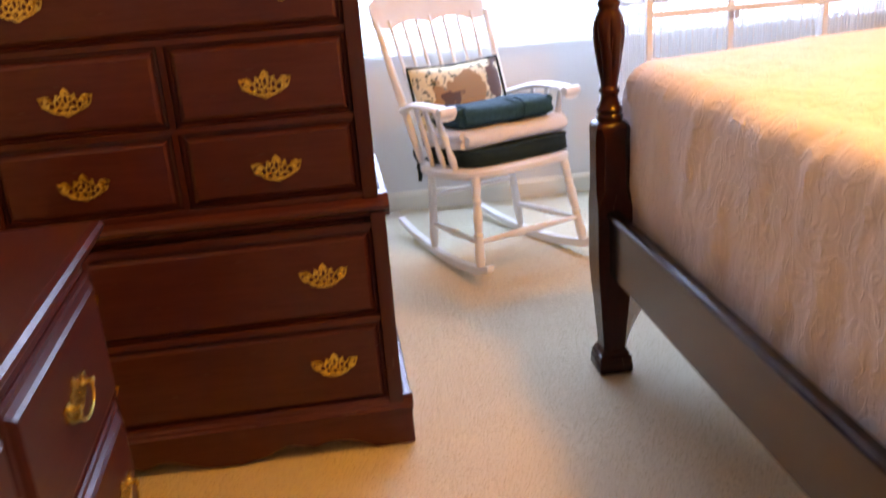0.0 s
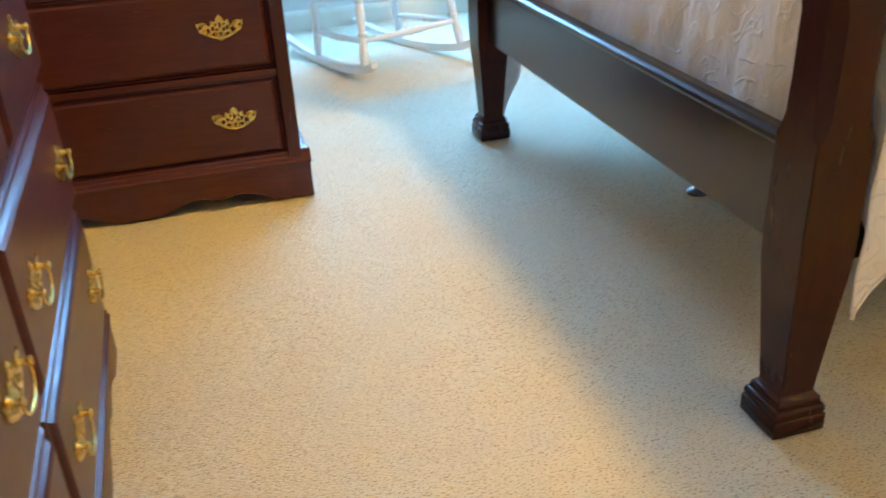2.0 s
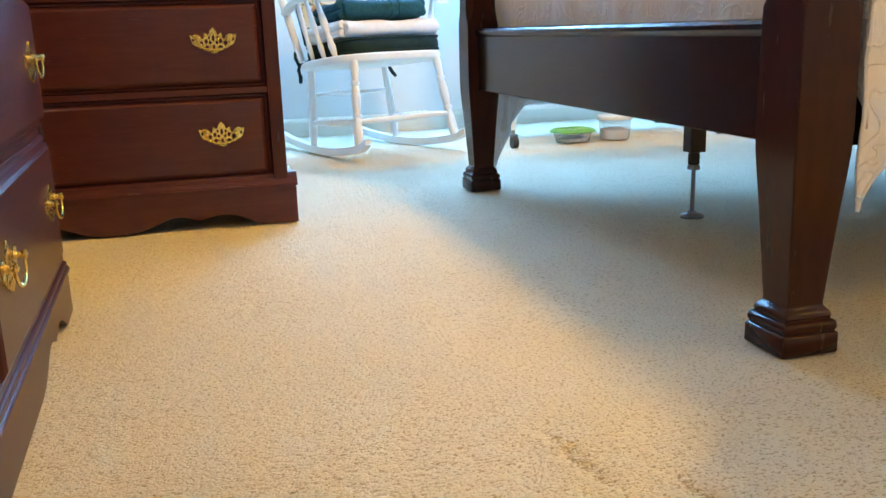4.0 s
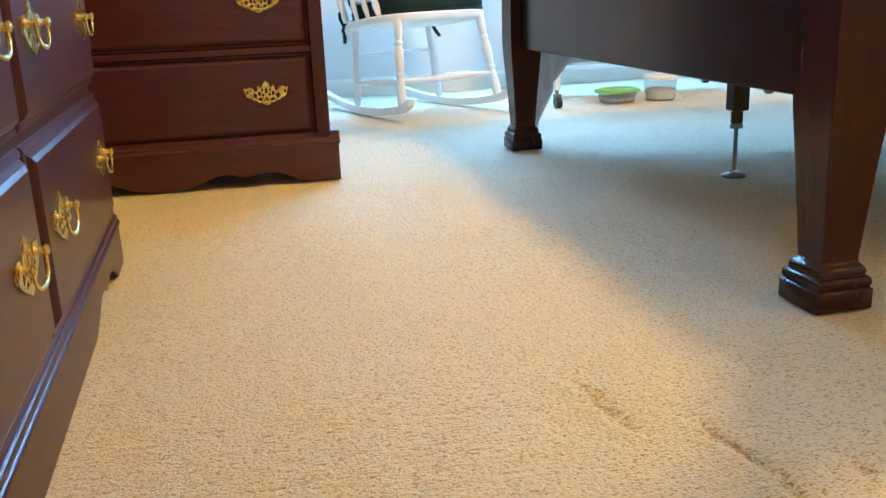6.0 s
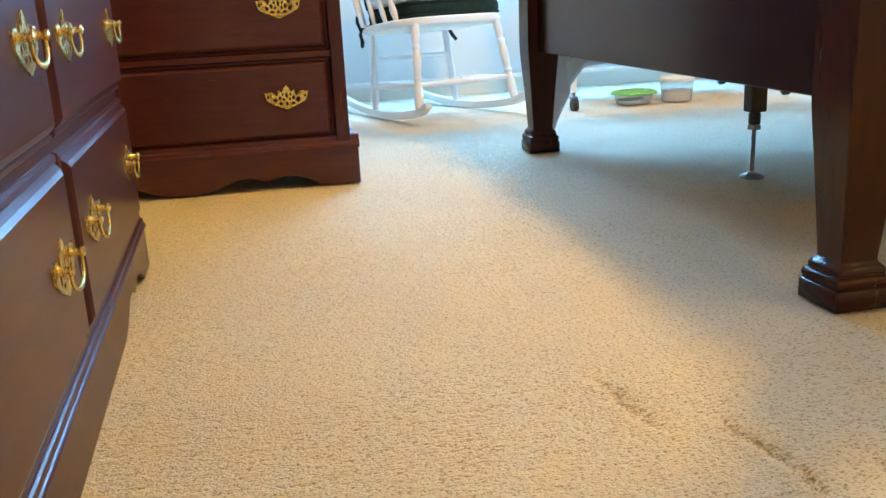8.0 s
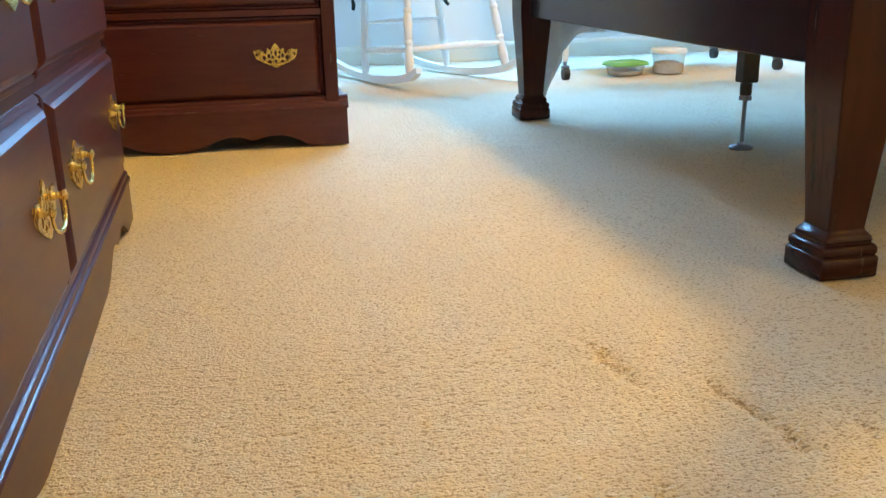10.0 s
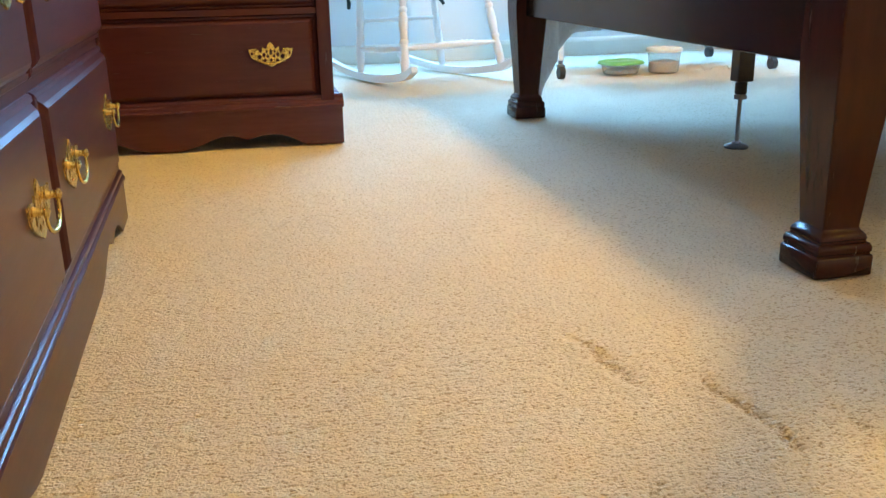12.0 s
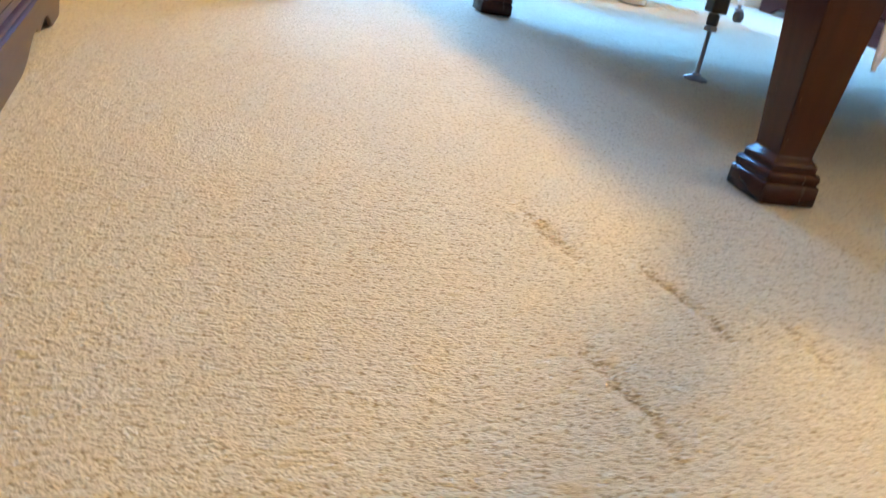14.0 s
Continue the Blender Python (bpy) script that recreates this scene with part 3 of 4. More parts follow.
# ---- tall chest of drawers ----
def scalloped(x0, x1, h, reach, depth=0.034):
    """The lower outline of a bracket-footed apron, as points from x0 to x1 (both at the floor), then back along the top h."""
    pts = [(x0, 0.0)]
    foot = reach
    shape = [(0.0, 0.0), (0.012, 0.006), (0.038, 0.020), (0.066, 0.031), (0.098, 0.035), (0.125, 0.032), (0.146, 0.026), (0.160, 0.023), (0.172, 0.027), (0.190, 0.034), (0.210, 0.036), (0.232, 0.034), (0.256, 0.026), (0.278, 0.017), (0.302, 0.009), (0.326, 0.004), (0.350, 0.001)]
    for u, z in shape:
        pts.append((x0 + foot + u, z * depth / 0.034))
    for u, z in shape[::-1]:
        pts.append((x1 - foot - u, z * depth / 0.034))
    pts += [(x1, 0.0), (x1, h), (x0, h)]
    return pts


def tall_chest():
    c = thing("chest_of_drawers", pose(-0.907, 2.0, 0), "tall dark cherry chest with brass bail pulls and scalloped plinth", "chest")
    W, D = 0.945, 0.47
    hw = 0.452
    y = 0.004
    # carcass, with the drawers' fronts set into its face
    for s in (-1, 1):
        part("side_panel", boxed(s * hw - (0.036 if s > 0 else 0), s * hw + (0 if s > 0 else 0.036), y, D, 0.06, 0.628, 0.002), wood_z, c)
        part("side_panel", boxed(s * (hw - 0.012) - (0.036 if s > 0 else 0), s * (hw - 0.012) + (0 if s > 0 else 0.036), y + 0.012, D, 0.662, 1.40, 0.002), wood_z, c)
    part("body", boxed(-hw + 0.036, hw - 0.036, y + 0.03, D, 0.06, 1.40, 0), wood_z, c)
    # rails between drawers
    for z in (0.118, 0.357, 0.596):
        part("drawer_rail", boxed(-hw + 0.036, hw - 0.036, y + 0.004, y + 0.03, z - 0.008, z + 0.008, 0.001), wood_x, c)
    for z in (0.672, 0.862, 1.058, 1.25):
        part("drawer_rail", boxed(-hw + 0.048, hw - 0.048, y + 0.016, y + 0.03, z - 0.007, z + 0.007, 0.001), wood_x, c)
    # plinth with bracket feet
    bm = bmesh.new()
    extrude_outline(bm, scalloped(-W / 2, W / 2, 0.100, 0.10), 0.022)
    for v in bm.verts:
        v.co.y += 0.022
    for s in (-1, 1):
        box(bm, s * (W / 2 - 0.011) - 0.011, s * (W / 2 - 0.011) + 0.011, 0.0225, D, 0.0, 0.0995, 0.001)
    part("plinth", bm, wood_x, c)
    mould = [(-0.03, 0.1), (0.004, 0.1), (0.004, 0.106), (-0.001, 0.110), (-0.003, 0.118), (-0.010, 0.124), (-0.013, 0.132), (-0.017, 0.134), (-0.03, 0.134)]
    bm = bmesh.new()
    profile_run(bm, mould, -W / 2 - 0.004, W / 2 + 0.004, "x")
    for s in (-1, 1):
        box(bm, s * (W / 2 - 0.009) - 0.010, s * (W / 2 - 0.009) + 0.010, 0.031, D, 0.1, 0.130, 0.004)
    part("base_moulding", bm, wood_x, c)
    # waist moulding
    bm = bmesh.new()
    profile_run(bm, [(-0.06, 0.612), (-0.026, 0.612), (-0.018, 0.618), (-0.012, 0.628), (-0.002, 0.636), (0.002, 0.646), (-0.003, 0.654), (-0.016, 0.660), (-0.03, 0.668), (-0.06, 0.668)], -hw - 0.012, hw + 0.012, "x")
    for s in (-1, 1):
        box(bm, s * (hw + 0.002) - 0.010, s * (hw + 0.002) + 0.010, 0.061, D, 0.618, 0.662, 0.006)
    part("waist_moulding", bm, wood_x, c)
    part("top", boxed(-hw - 0.02, hw + 0.02, -0.005, D + 0.005, 1.40, 1.425, 0.006), wood_x, c)
    # drawers
    rows = [(0.127, 0.349, 1), (0.365, 0.588, 1)]
    for z0, z1, n in rows:
        d = part("drawer", drawer_front(2 * hw - 0.072, z1 - z0, wood_x, "x"), wood_x, c, m=pose(0, y + 0.028, (z0 + z1) / 2))
        for s in (-1, 1):
            add_pull(d, pose(s * 0.290, -0.0245, 0.010))
    for z0, z1, n in ((0.679, 0.855, 2), (0.869, 1.051, 2), (1.065, 1.243, 1), (1.257, 1.390, 1)):
        w = 2 * hw - 0.096
        if n == 2:
            for s in (-1, 1):
                d = part("drawer", drawer_front(w / 2 - 0.008, z1 - z0, wood_x, "x"), wood_x, c, m=pose(s * (w / 4 + 0.004), y + 0.04, (z0 + z1) / 2))
                add_pull(d, pose(s * 0.009, -0.0245, -0.009))
            part("divider", boxed(-0.007, 0.007, y + 0.016, y + 0.031, z0 - 0.002, z1 + 0.002, 0.001), wood_z, c)
        else:
            d = part("drawer", drawer_front(w, z1 - z0, wood_x, "x"), wood_x, c, m=pose(0, y + 0.04, (z0 + z1) / 2))
            for s in (-1, 1):
                add_pull(d, pose(s * 0.275, -0.0245, 0.004))


tall_chest()


# ---- low dresser ----
def dresser():
    x = -0.946  # the face of the carcass
    y0, y1 = -0.045, 1.335
    d = thing("dresser", pose(x, y1, 0, 0, 0, 1.5) @ pose(0, (y0 - y1) / 2, 0), "low dark cherry dresser with brass bail pulls, facing the bed", "dresser")
    L = y1 - y0
    h = L / 2
    D = XL + 0.03 - x
    bm = bmesh.new()
    box(bm, D, -0.012, -h, h, 0.06, 0.822, 0.002)
    for s in (-1, 1):
        box(bm, -0.03, 0.0, s * (h - 0.011) - 0.011, s * (h - 0.011) + 0.011, 0.1, 0.822, 0.002)
    part("body", bm, wood_z, d)
    for z in (0.098, 0.345, 0.582, 0.808):
        part("drawer_rail", boxed(-0.013, -0.004, -h + 0.022, h - 0.022, z - 0.008, z + 0.008, 0.001), wood_y, d)
    bm = bmesh.new()
    extrude_outline(bm, scalloped(-h - 0.02, h + 0.02, 0.078, 0.10, 0.034), 0.007)
    for v in bm.verts:
        a, b, c = v.co
        v.co = (-b, a, c)
    for s in (-1, 1):
        box(bm, D, -0.0005, s * (h + 0.010) - 0.010, s * (h + 0.010) + 0.010, 0.0, 0.0775, 0.001)
    part("plinth", bm, wood_y, d)
    bm = bmesh.new()
    profile_run(bm, [(-0.02, 0.078), (0.0105, 0.078), (0.0105, 0.083), (0.0085, 0.0862), (0.0065, 0.0875), (0.0065, 0.0930), (0.0055, 0.0952), (0.0030, 0.0968), (0.0015, 0.0975), (0.0015, 0.1075), (0.0, 0.1100), (-0.004, 0.113), (-0.02, 0.113)], -h - 0.022, h + 0.022, "y")
    for s in (-1, 1):
        box(bm, D, -0.021, s * (h + 0.008) - 0.010, s * (h + 0.008) + 0.010, 0.078, 0.106, 0.004)
    part("base_moulding", bm, wood_y, d)
    bm = bmesh.new()
    loops = []
    for o, z in ((0.0, 0.823), (0.012, 0.828), (0.018, 0.838), (0.018, 0.843), (0.026, 0.847), (0.028, 0.855), (0.024, 0.862), (0.014, 0.864)):
        loops.append([(D, -h - o, z), (o, -h - o, z), (o, h + o, z), (D, h + o, z)])
    rings(bm, loops)
    part("top", bm, wood_y, d)
    w2 = (L - 0.044 - 0.012) / 2
    for z0, z1, up in ((0.106, 0.338, 0.010), (0.352, 0.575, 0.002)):
        for s in (-1, 1):
            f = part("drawer", drawer_front(w2, z1 - z0, wood_y, "y"), wood_y, d, m=pose(-0.012, s * (w2 / 2 + 0.004), (z0 + z1) / 2))
            for k in (-1, 1):
                add_pull(f, pose(0.0245, k * 0.220, up, 0, 0, 90))
    w3 = (L - 0.044 - 0.022) / 3
    for k in (-1, 0, 1):
        f = part("drawer", drawer_front(w3, 0.800 - 0.589, wood_y, "y"), wood_y, d, m=pose(-0.012, k * (w3 + 0.009), (0.589 + 0.800) / 2))
        add_pull(f, pose(0.0245, 0, 0.004, 0, 0, 90))


dresser()


# ---- bed ----
BX, BY0, BY1 = 0.177, 0.724, 2.262   # centres of the foot posts


def bed_post(parent, x, y, label=""):
    def sq(z, h, c):
        return [(h, -h + c, z), (h, h - c, z), (h - c, h, z), (-h + c, h, z), (-h, h - c, z), (-h, -h + c, z), (-h + c, -h, z), (h - c, -h, z)]
    bm = bmesh.new()
    lv = [(0.0, 0.0475, 0.002), (0.002, 0.0490, 0.002), (0.030, 0.0490, 0.002), (0.0325, 0.0475, 0.002), (0.0335, 0.0456, 0.002), (0.0365, 0.0456, 0.002), (0.038, 0.0470, 0.002), (0.043, 0.0472, 0.002), (0.048, 0.0462, 0.002), (0.051, 0.0435, 0.002), (0.052, 0.0405, 0.002), (0.0555, 0.0400, 0.002), (0.057, 0.0410, 0.002), (0.063, 0.0395, 0.002), (0.067, 0.0360, 0.002), (0.071, 0.0325, 0.002), (0.075, 0.0315, 0.002),
          (0.15, 0.0365, 0.002), (0.22, 0.0415, 0.002), (0.27, 0.0455, 0.002), (0.305, 0.0480, 0.002), (0.34, 0.0490, 0.002), (0.50, 0.0480, 0.002), (0.512, 0.0480, 0.003), (0.525, 0.0480, 0.010), (0.545, 0.0480, 0.017), (0.60, 0.0475, 0.019), (0.69, 0.0470, 0.019), (0.712, 0.0470, 0.015), (0.722, 0.0450, 0.010), (0.732, 0.0400, 0.010), (0.737, 0.034, 0.012)]
    rings(bm, [sq(*l) for l in lv])
    p = part("post", bm, bed_wood_z, parent, label, smooth=True, m=pose(x, y, 0))
    prof = [(0.033, 0.737), (0.036, 0.742), (0.0365, 0.750), (0.033, 0.754), (0.031, 0.757), (0.034, 0.761), (0.035, 0.767), (0.032, 0.772), (0.0285, 0.776), (0.024, 0.790), (0.022, 0.800), (0.023, 0.806), (0.0265, 0.809), (0.0275, 0.815), (0.0265, 0.821), (0.023, 0.824), (0.0215, 0.829), (0.0240, 0.845), (0.0300, 0.880), (0.0360, 0.920), (0.0395, 0.955), (0.0400, 0.980), (0.0370, 1.000), (0.0310, 1.015), (0.0265, 1.024), (0.0270, 1.030), (0.030, 1.034), (0.030, 1.042), (0.0265, 1.047), (0.0250, 1.060)]
    prof += [(0.025 + 0.005 * math.sin(i / 5 * 2.6), 1.06 + 0.03 * i) for i in range(1, 6)]
    prof += [(0.024, 1.225), (0.030, 1.232), (0.026, 1.242), (0.018, 1.250), (0.026, 1.268), (0.029, 1.290), (0.022, 1.315), (0.008, 1.335), (0.002, 1.338)]

    def carve(a, z):
        if 0.84 < z < 1.0:
            f = min(1, (z - 0.84) / 0.03, (1.0 - z) / 0.02)
            return 1 + 0.20 * f * (abs(math.cos(3 * a + (0.52 if z > 0.945 else 0))) ** 0.4 - 0.8)
        if 1.06 < z < 1.22:
            return 1 - 0.05 * abs(math.sin(7 * a))
        return 1
    part("turning", lathe(bmesh.new(), prof, 72, wave=carve), bed_wood_z, p, smooth=True)
    return p


def bed():
    b = thing("four_poster_bed", pose(0, 0, 0), "dark cherry four-poster bed with square tapered legs and low foot rail", "bed")
    for x in (BX, 2.33):
        for y in (BY0, BY1):
            bed_post(b, x, y)
    # foot rail with a moulded cap
    bm = bmesh.new()
    prof = [(-0.013, 0.312), (0.011, 0.312), (0.013, 0.314), (0.013, 0.470), (0.017, 0.474), (0.020, 0.480), (0.020, 0.488), (0.015, 0.493), (0.006, 0.496), (-0.013, 0.496)]
    profile_run(bm, [(-o, z) for o, z in prof], BY0 + 0.047, BY1 - 0.047, "y")
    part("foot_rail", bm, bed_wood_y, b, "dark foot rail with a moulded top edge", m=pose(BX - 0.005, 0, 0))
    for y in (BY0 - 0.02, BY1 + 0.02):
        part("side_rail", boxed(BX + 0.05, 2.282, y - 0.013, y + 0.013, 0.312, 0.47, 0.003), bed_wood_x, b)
    part("head_rail", boxed(2.315, 2.345, BY0 + 0.05, BY1 - 0.05, 0.312, 0.96, 0.004), bed_wood_y, b)
    for x in (0.545, 1.15, 1.75):
        part("slat", boxed(x - 0.04, x + 0.04, BY0 + 0.0, BY1 - 0.0, 0.318, 0.338, 0.002), perch_wood, b)
    # adjustable centre leg under the slat
    for x in (0.543, 1.75):
        leg = part("centre_leg", boxed(-0.022, 0.022, -0.02, 0.02, 0.170, 0.316, 0.003), dark_steel, b, "brown steel centre leg", m=pose(x, 1.618, 0))
        bm = bmesh.new()
        lathe(bm, [(0.013, 0.138), (0.015, 0.140), (0.015, 0.166), (0.012, 0.168)], 14)
        part("sleeve", bm, dark_steel, leg, smooth=True)
        part("lock_nut", lathe(bmesh.new(), [(0.010, 0.124), (0.018, 0.125), (0.018, 0.136), (0.010, 0.137)], 6), grey_plastic, leg)
        part("threaded_rod", lathe(bmesh.new(), [(0.0052 + 0.0006 * (i % 2), 0.012 + i * 0.002) for i in range(57)], 10), steel, leg)
        part("foot_plate", lathe(bmesh.new(), [(0.0, -0.002), (0.030, -0.002), (0.031, 0.003), (0.026, 0.007), (0.012, 0.011), (0.011, 0.016), (0.0, 0.017)], 28), steel, leg, smooth=True)


bed()
mt = thing("mattress", pose(0, 0, 0), "thick mattress on its foundation, covered by the bedspread", "mattress")
part("foundation", boxed(0.235, 2.30, BY0 + 0.03, BY1 - 0.03, 0.339, 0.56, 0.02), white_towel, mt)
part("mattress_body", boxed(0.235, 2.30, BY0 + 0.02, BY1 - 0.02, 0.561, 0.86, 0.05, 3), white_towel, mt)


def bedspread():
    """A woven bedspread: tucked behind the foot rail, hanging free over both sides, with a low corner at each foot post."""
    rnd = random.Random(4)
    top, R = 0.888, 0.075
    xe, ya, yb = 0.220, 0.668, 2.318
    def edge(d):
        """Length d past the edge of the top: (how far out, how far down), round a soft shoulder."""
        q = R * math.pi / 2
        if d <= 0:
            return d, 0.0
        if d < q:
            a = d / R
            return R * math.sin(a), R * (1 - math.cos(a))
        return R, R + d - q
    def drop(side, x):
        u = max(0.0, min(1.0, (x - 0.222) / 0.13))
        if side > 0:
            lift = max(0.0, min(1.0, (x - 0.55) / 0.18))
            return 0.678 + 0.17 * (1 - u) - 0.090 * lift * lift * (3 - 2 * lift)
        return 0.60 + 0.06 * (1 - u)
    A = [2.26 - i * (2.26 - xe - R) / 110 for i in range(111)]
    nfoot = 26
    dfoot = [0.012 * (i + 1) for i in range(10)] + [0.12 + 0.40 * (i + 1) / nfoot for i in range(nfoot)]
    nb, ns = 84, 40
    grid = {}
    bm = bmesh.new()
    rows = [("t", x, 0.0) for x in A] + [("f", xe + R, d) for d in dfoot]
    for i, (k, x, d) in enumerate(rows):
        ox, dz = edge(d)
        for j in range(-ns, nb + ns + 1):
            X = (xe + R) - ox if k == "f" else x
            if k == "f" and d > 0.10 and (j < -7 or j > nb + 7):
                continue
            if j < 0:
                e = drop(-1, X) * (-j / ns) ** 1.0
                oy, dy = edge(e)
                Y, sgn, dist = ya + R - oy, -1, e
            elif j > nb:
                e = drop(1, X) * ((j - nb) / ns)
                oy, dy = edge(e)
                Y, sgn, dist = yb - R + oy, 1, e
            else:
                Y, dy, sgn, dist = ya + R + (yb - ya - 2 * R) * j / nb, 0.0, 0, 0.0
            Z = top - dz - dy
            Z += 0.045 * max(0.0, min(1.0, (X - 0.35) / 1.0))
            n1 = noise.noise((X * 5, Y * 5, Z * 5))
            n2 = noise.noise((X * 16 + 7, Y * 16, Z * 9))
            n3 = noise.noise((X * 42 + 3, Y * 42, Z * 42))
            if sgn == 0 and k == "t":
                Z += 0.007 * n1 + 0.0035 * n2 + 0.0015 * n3
            elif sgn != 0 and k == "t":
                fold = min(1, dist / 0.3)
                Y += sgn * (0.014 * fold * math.sin(X * 21 + 2.2 * math.sin(X * 5)) + 0.006 * n2 + 0.002 * n3 + 0.012 * fold)
            else:
                f = min(1, d / 0.1)
                X += f * (0.007 * n1 + 0.008 * noise.noise((Y * 13 + Z * 4, Z * 3, 3.3)) + 0.006 * noise.noise((Y * 34 + Z * 9, Z * 7, 8.3)) + 0.003 * n2 + 0.002 * n3) + 0.02 * max(0, d - 0.12)
                if j < 0 or j > nb:
                    X += 0.012
                Z += (1 - f) * (0.007 * n1 + 0.0035 * n2)
            grid[i, j] = bm.verts.new((X, Y, Z))
    for i in range(len(rows) - 1):
        for j in range(-ns, nb + ns):
            q = [grid.get(p) for p in ((i, j), (i + 1, j), (i + 1, j + 1), (i, j + 1))]
            if all(q):
                bm.faces.new(q)
    spread = thing("bedspread", pose(0, 0, 0), "cream embossed cotton bedspread hanging over the bed's sides", "bedspread")
    for j in (-ns, nb + ns):
        pts = [grid[i, j].co.copy() for i in range(len(rows)) if (i, j) in grid]
        part("hem", tube(bmesh.new(), pts, 0.0035, 6), bedspread_cloth, spread, smooth=True)
    ob = part("cloth", bm, bedspread_cloth, spread, smooth=False)
    ob.data.shade_smooth()
    sol = ob.modifiers.new("thickness", "SOLIDIFY")
    sol.thickness, sol.offset = 0.004, -1


bedspread()


# ---- rocking chair ----
# the chair stands rocked back on its runners; own axes: -y forward
CH = pose(0.038, 3.370, 0.0, 0, 0, 21.5) @ pose(0, 0, 0, -2.5)
CH_SEAT = pose(0.054, 3.375, 0.0, 0, 0, 21.5) @ pose(0, 0, 0, -6.0)


def rocking_chair():
    c = thing("rocking_chair", CH, "white painted wooden rocking chair with turned legs and spindle back", "chair")
    def rocker_x(s, y):
        return s * (0.224 - 0.062 * (y + 0.085))
    def rocker_z(y):
        return 0.001 + 0.044 * y + 0.29 * (y - 0.06) ** 2 + 1.1 * max(0.0, -0.30 - y) ** 1.5
    for s in (-1, 1):
        loops = []
        n = 28
        for i in range(n + 1):
            y = -0.368 + 0.82 * i / n
            z, xm = rocker_z(y), rocker_x(s, y)
            hgt = (0.030 - 0.006 * max(0, (i - 20) / 8)) * (0.72 if i == 0 else 1)
            loops.append([(xm - 0.014, y, z), (xm + 0.014, y, z), (xm + 0.014, y, z + hgt), (xm - 0.014, y, z + hgt)])
        bm = rings(bmesh.new(), loops)
        bmesh.ops.bevel(bm, geom=[e for e in bm.edges if e.calc_face_angle(0) > 0.8], offset=0.003, segments=2, affect="EDGES")
        part("rocker", bm, white_paint, c, smooth=True)
    # seat, rounded, slightly dished
    loops = []
    for inset, z in ((0.014, 0.357), (0.003, 0.363), (0.0, 0.374), (0.003, 0.386), (0.012, 0.392)):
        lp = []
        for i in range(48):
            a = 2 * math.pi * i / 48
            ca, sa = math.cos(a), math.sin(a)
            hx = (0.268 - 0.022 * (sa > 0) * sa) - inset
            hy = 0.235 - inset
            lp.append((hx * math.copysign(abs(ca) ** 0.55, ca), hy * math.copysign(abs(sa) ** 0.55, sa) - 0.045, z - 0.06 * hy * math.copysign(abs(sa) ** 0.55, sa)))
        loops.append(lp)
    part("seat", rings(bmesh.new(), loops), white_paint, c, smooth=True)
    leg_prof = [(0, 0.013), (0.04, 0.017), (0.12, 0.019), (0.22, 0.018), (0.30, 0.014), (0.33, 0.013), (0.35, 0.0175), (0.37, 0.0175), (0.39, 0.013), (0.46, 0.016), (0.56, 0.0185), (0.66, 0.0160), (0.70, 0.0125), (0.72, 0.0170), (0.745, 0.0170), (0.765, 0.0125), (0.84, 0.016), (0.93, 0.0175), (1.0, 0.0150)]
    feet = {}
    for s in (-1, 1):
        for y, top, tx, name in ((-0.290, -0.240, 0.198, "f"), (0.115, 0.130, 0.185, "b")):
            a, b2 = Vector((rocker_x(s, y), y, rocker_z(y) + 0.026)), Vector((s * tx, top, 0.364 - 0.06 * top))
            feet[s, name] = (a, b2)
            part("leg", turned(bmesh.new(), a, b2, leg_prof if name == "f" else [(0, 0.013), (0.2, 0.018), (0.5, 0.0165), (0.8, 0.0155), (1, 0.0145)]), white_paint, c, smooth=True)
    rung = [(0, 0.008), (0.15, 0.011), (0.36, 0.012), (0.42, 0.0155), (0.46, 0.0105), (0.5, 0.0165), (0.54, 0.0105), (0.58, 0.0155), (0.64, 0.012), (0.85, 0.011), (1, 0.008)]
    def on(s, n, t):
        a, b2 = feet[s, n]
        return a.lerp(b2, t)
    part("stretcher", turned(bmesh.new(), on(-1, "f", 0.285), on(1, "f", 0.285), rung), white_paint, c, smooth=True)
    part("stretcher", turned(bmesh.new(), on(-1, "b", 0.66), on(1, "b", 0.66), [(0, 0.008), (0.5, 0.010), (1, 0.008)]), white_paint, c, smooth=True)
    for s in (-1, 1):
        part("stretcher", turned(bmesh.new(), on(s, "f", 0.28), on(s, "b", 0.30), rung), white_paint, c, smooth=True)
    # back: posts, spindles, crest rail
    def back(x, t, lean=0.0):
        return Vector((x * (1 + 0.16 * t), 0.150 + 0.215 * t - 0.03 * (x / 0.22) ** 2 + 0.012, 0.386 + 0.545 * t))
    for s in (-1, 1):
        part("back_post", turned(bmesh.new(), back(s * 0.222, 0), back(s * 0.222, 1), [(0, 0.013), (0.2, 0.016), (0.45, 0.017), (0.75, 0.0145), (1, 0.0125)]), white_paint, c, smooth=True)
    for k in range(-3, 4):
        x = k * 0.055
        part("spindle", turned(bmesh.new(), back(x, 0), back(x, 1.0), [(0, 0.007), (0.25, 0.0095), (0.5, 0.0085), (1, 0.0065)], 10), white_paint, c, smooth=True)
    loops = []
    for i in range(33):
        u = i / 32 * 2 - 1
        x = u * 0.225
        p = back(x, 1.0)
        lo = -0.022 + 0.020 * abs(math.sin(u * 4.2)) * (1 - 0.3 * abs(u)) - 0.018 * u * u
        hi = 0.135 - 0.05 * u * u - 0.02 * max(0, abs(u) - 0.85) / 0.15
        loops.append([(p.x, p.y - 0.010, p.z + lo), (p.x, p.y + 0.010, p.z + lo), (p.x, p.y + 0.055, p.z + hi), (p.x, p.y + 0.038, p.z + hi)])
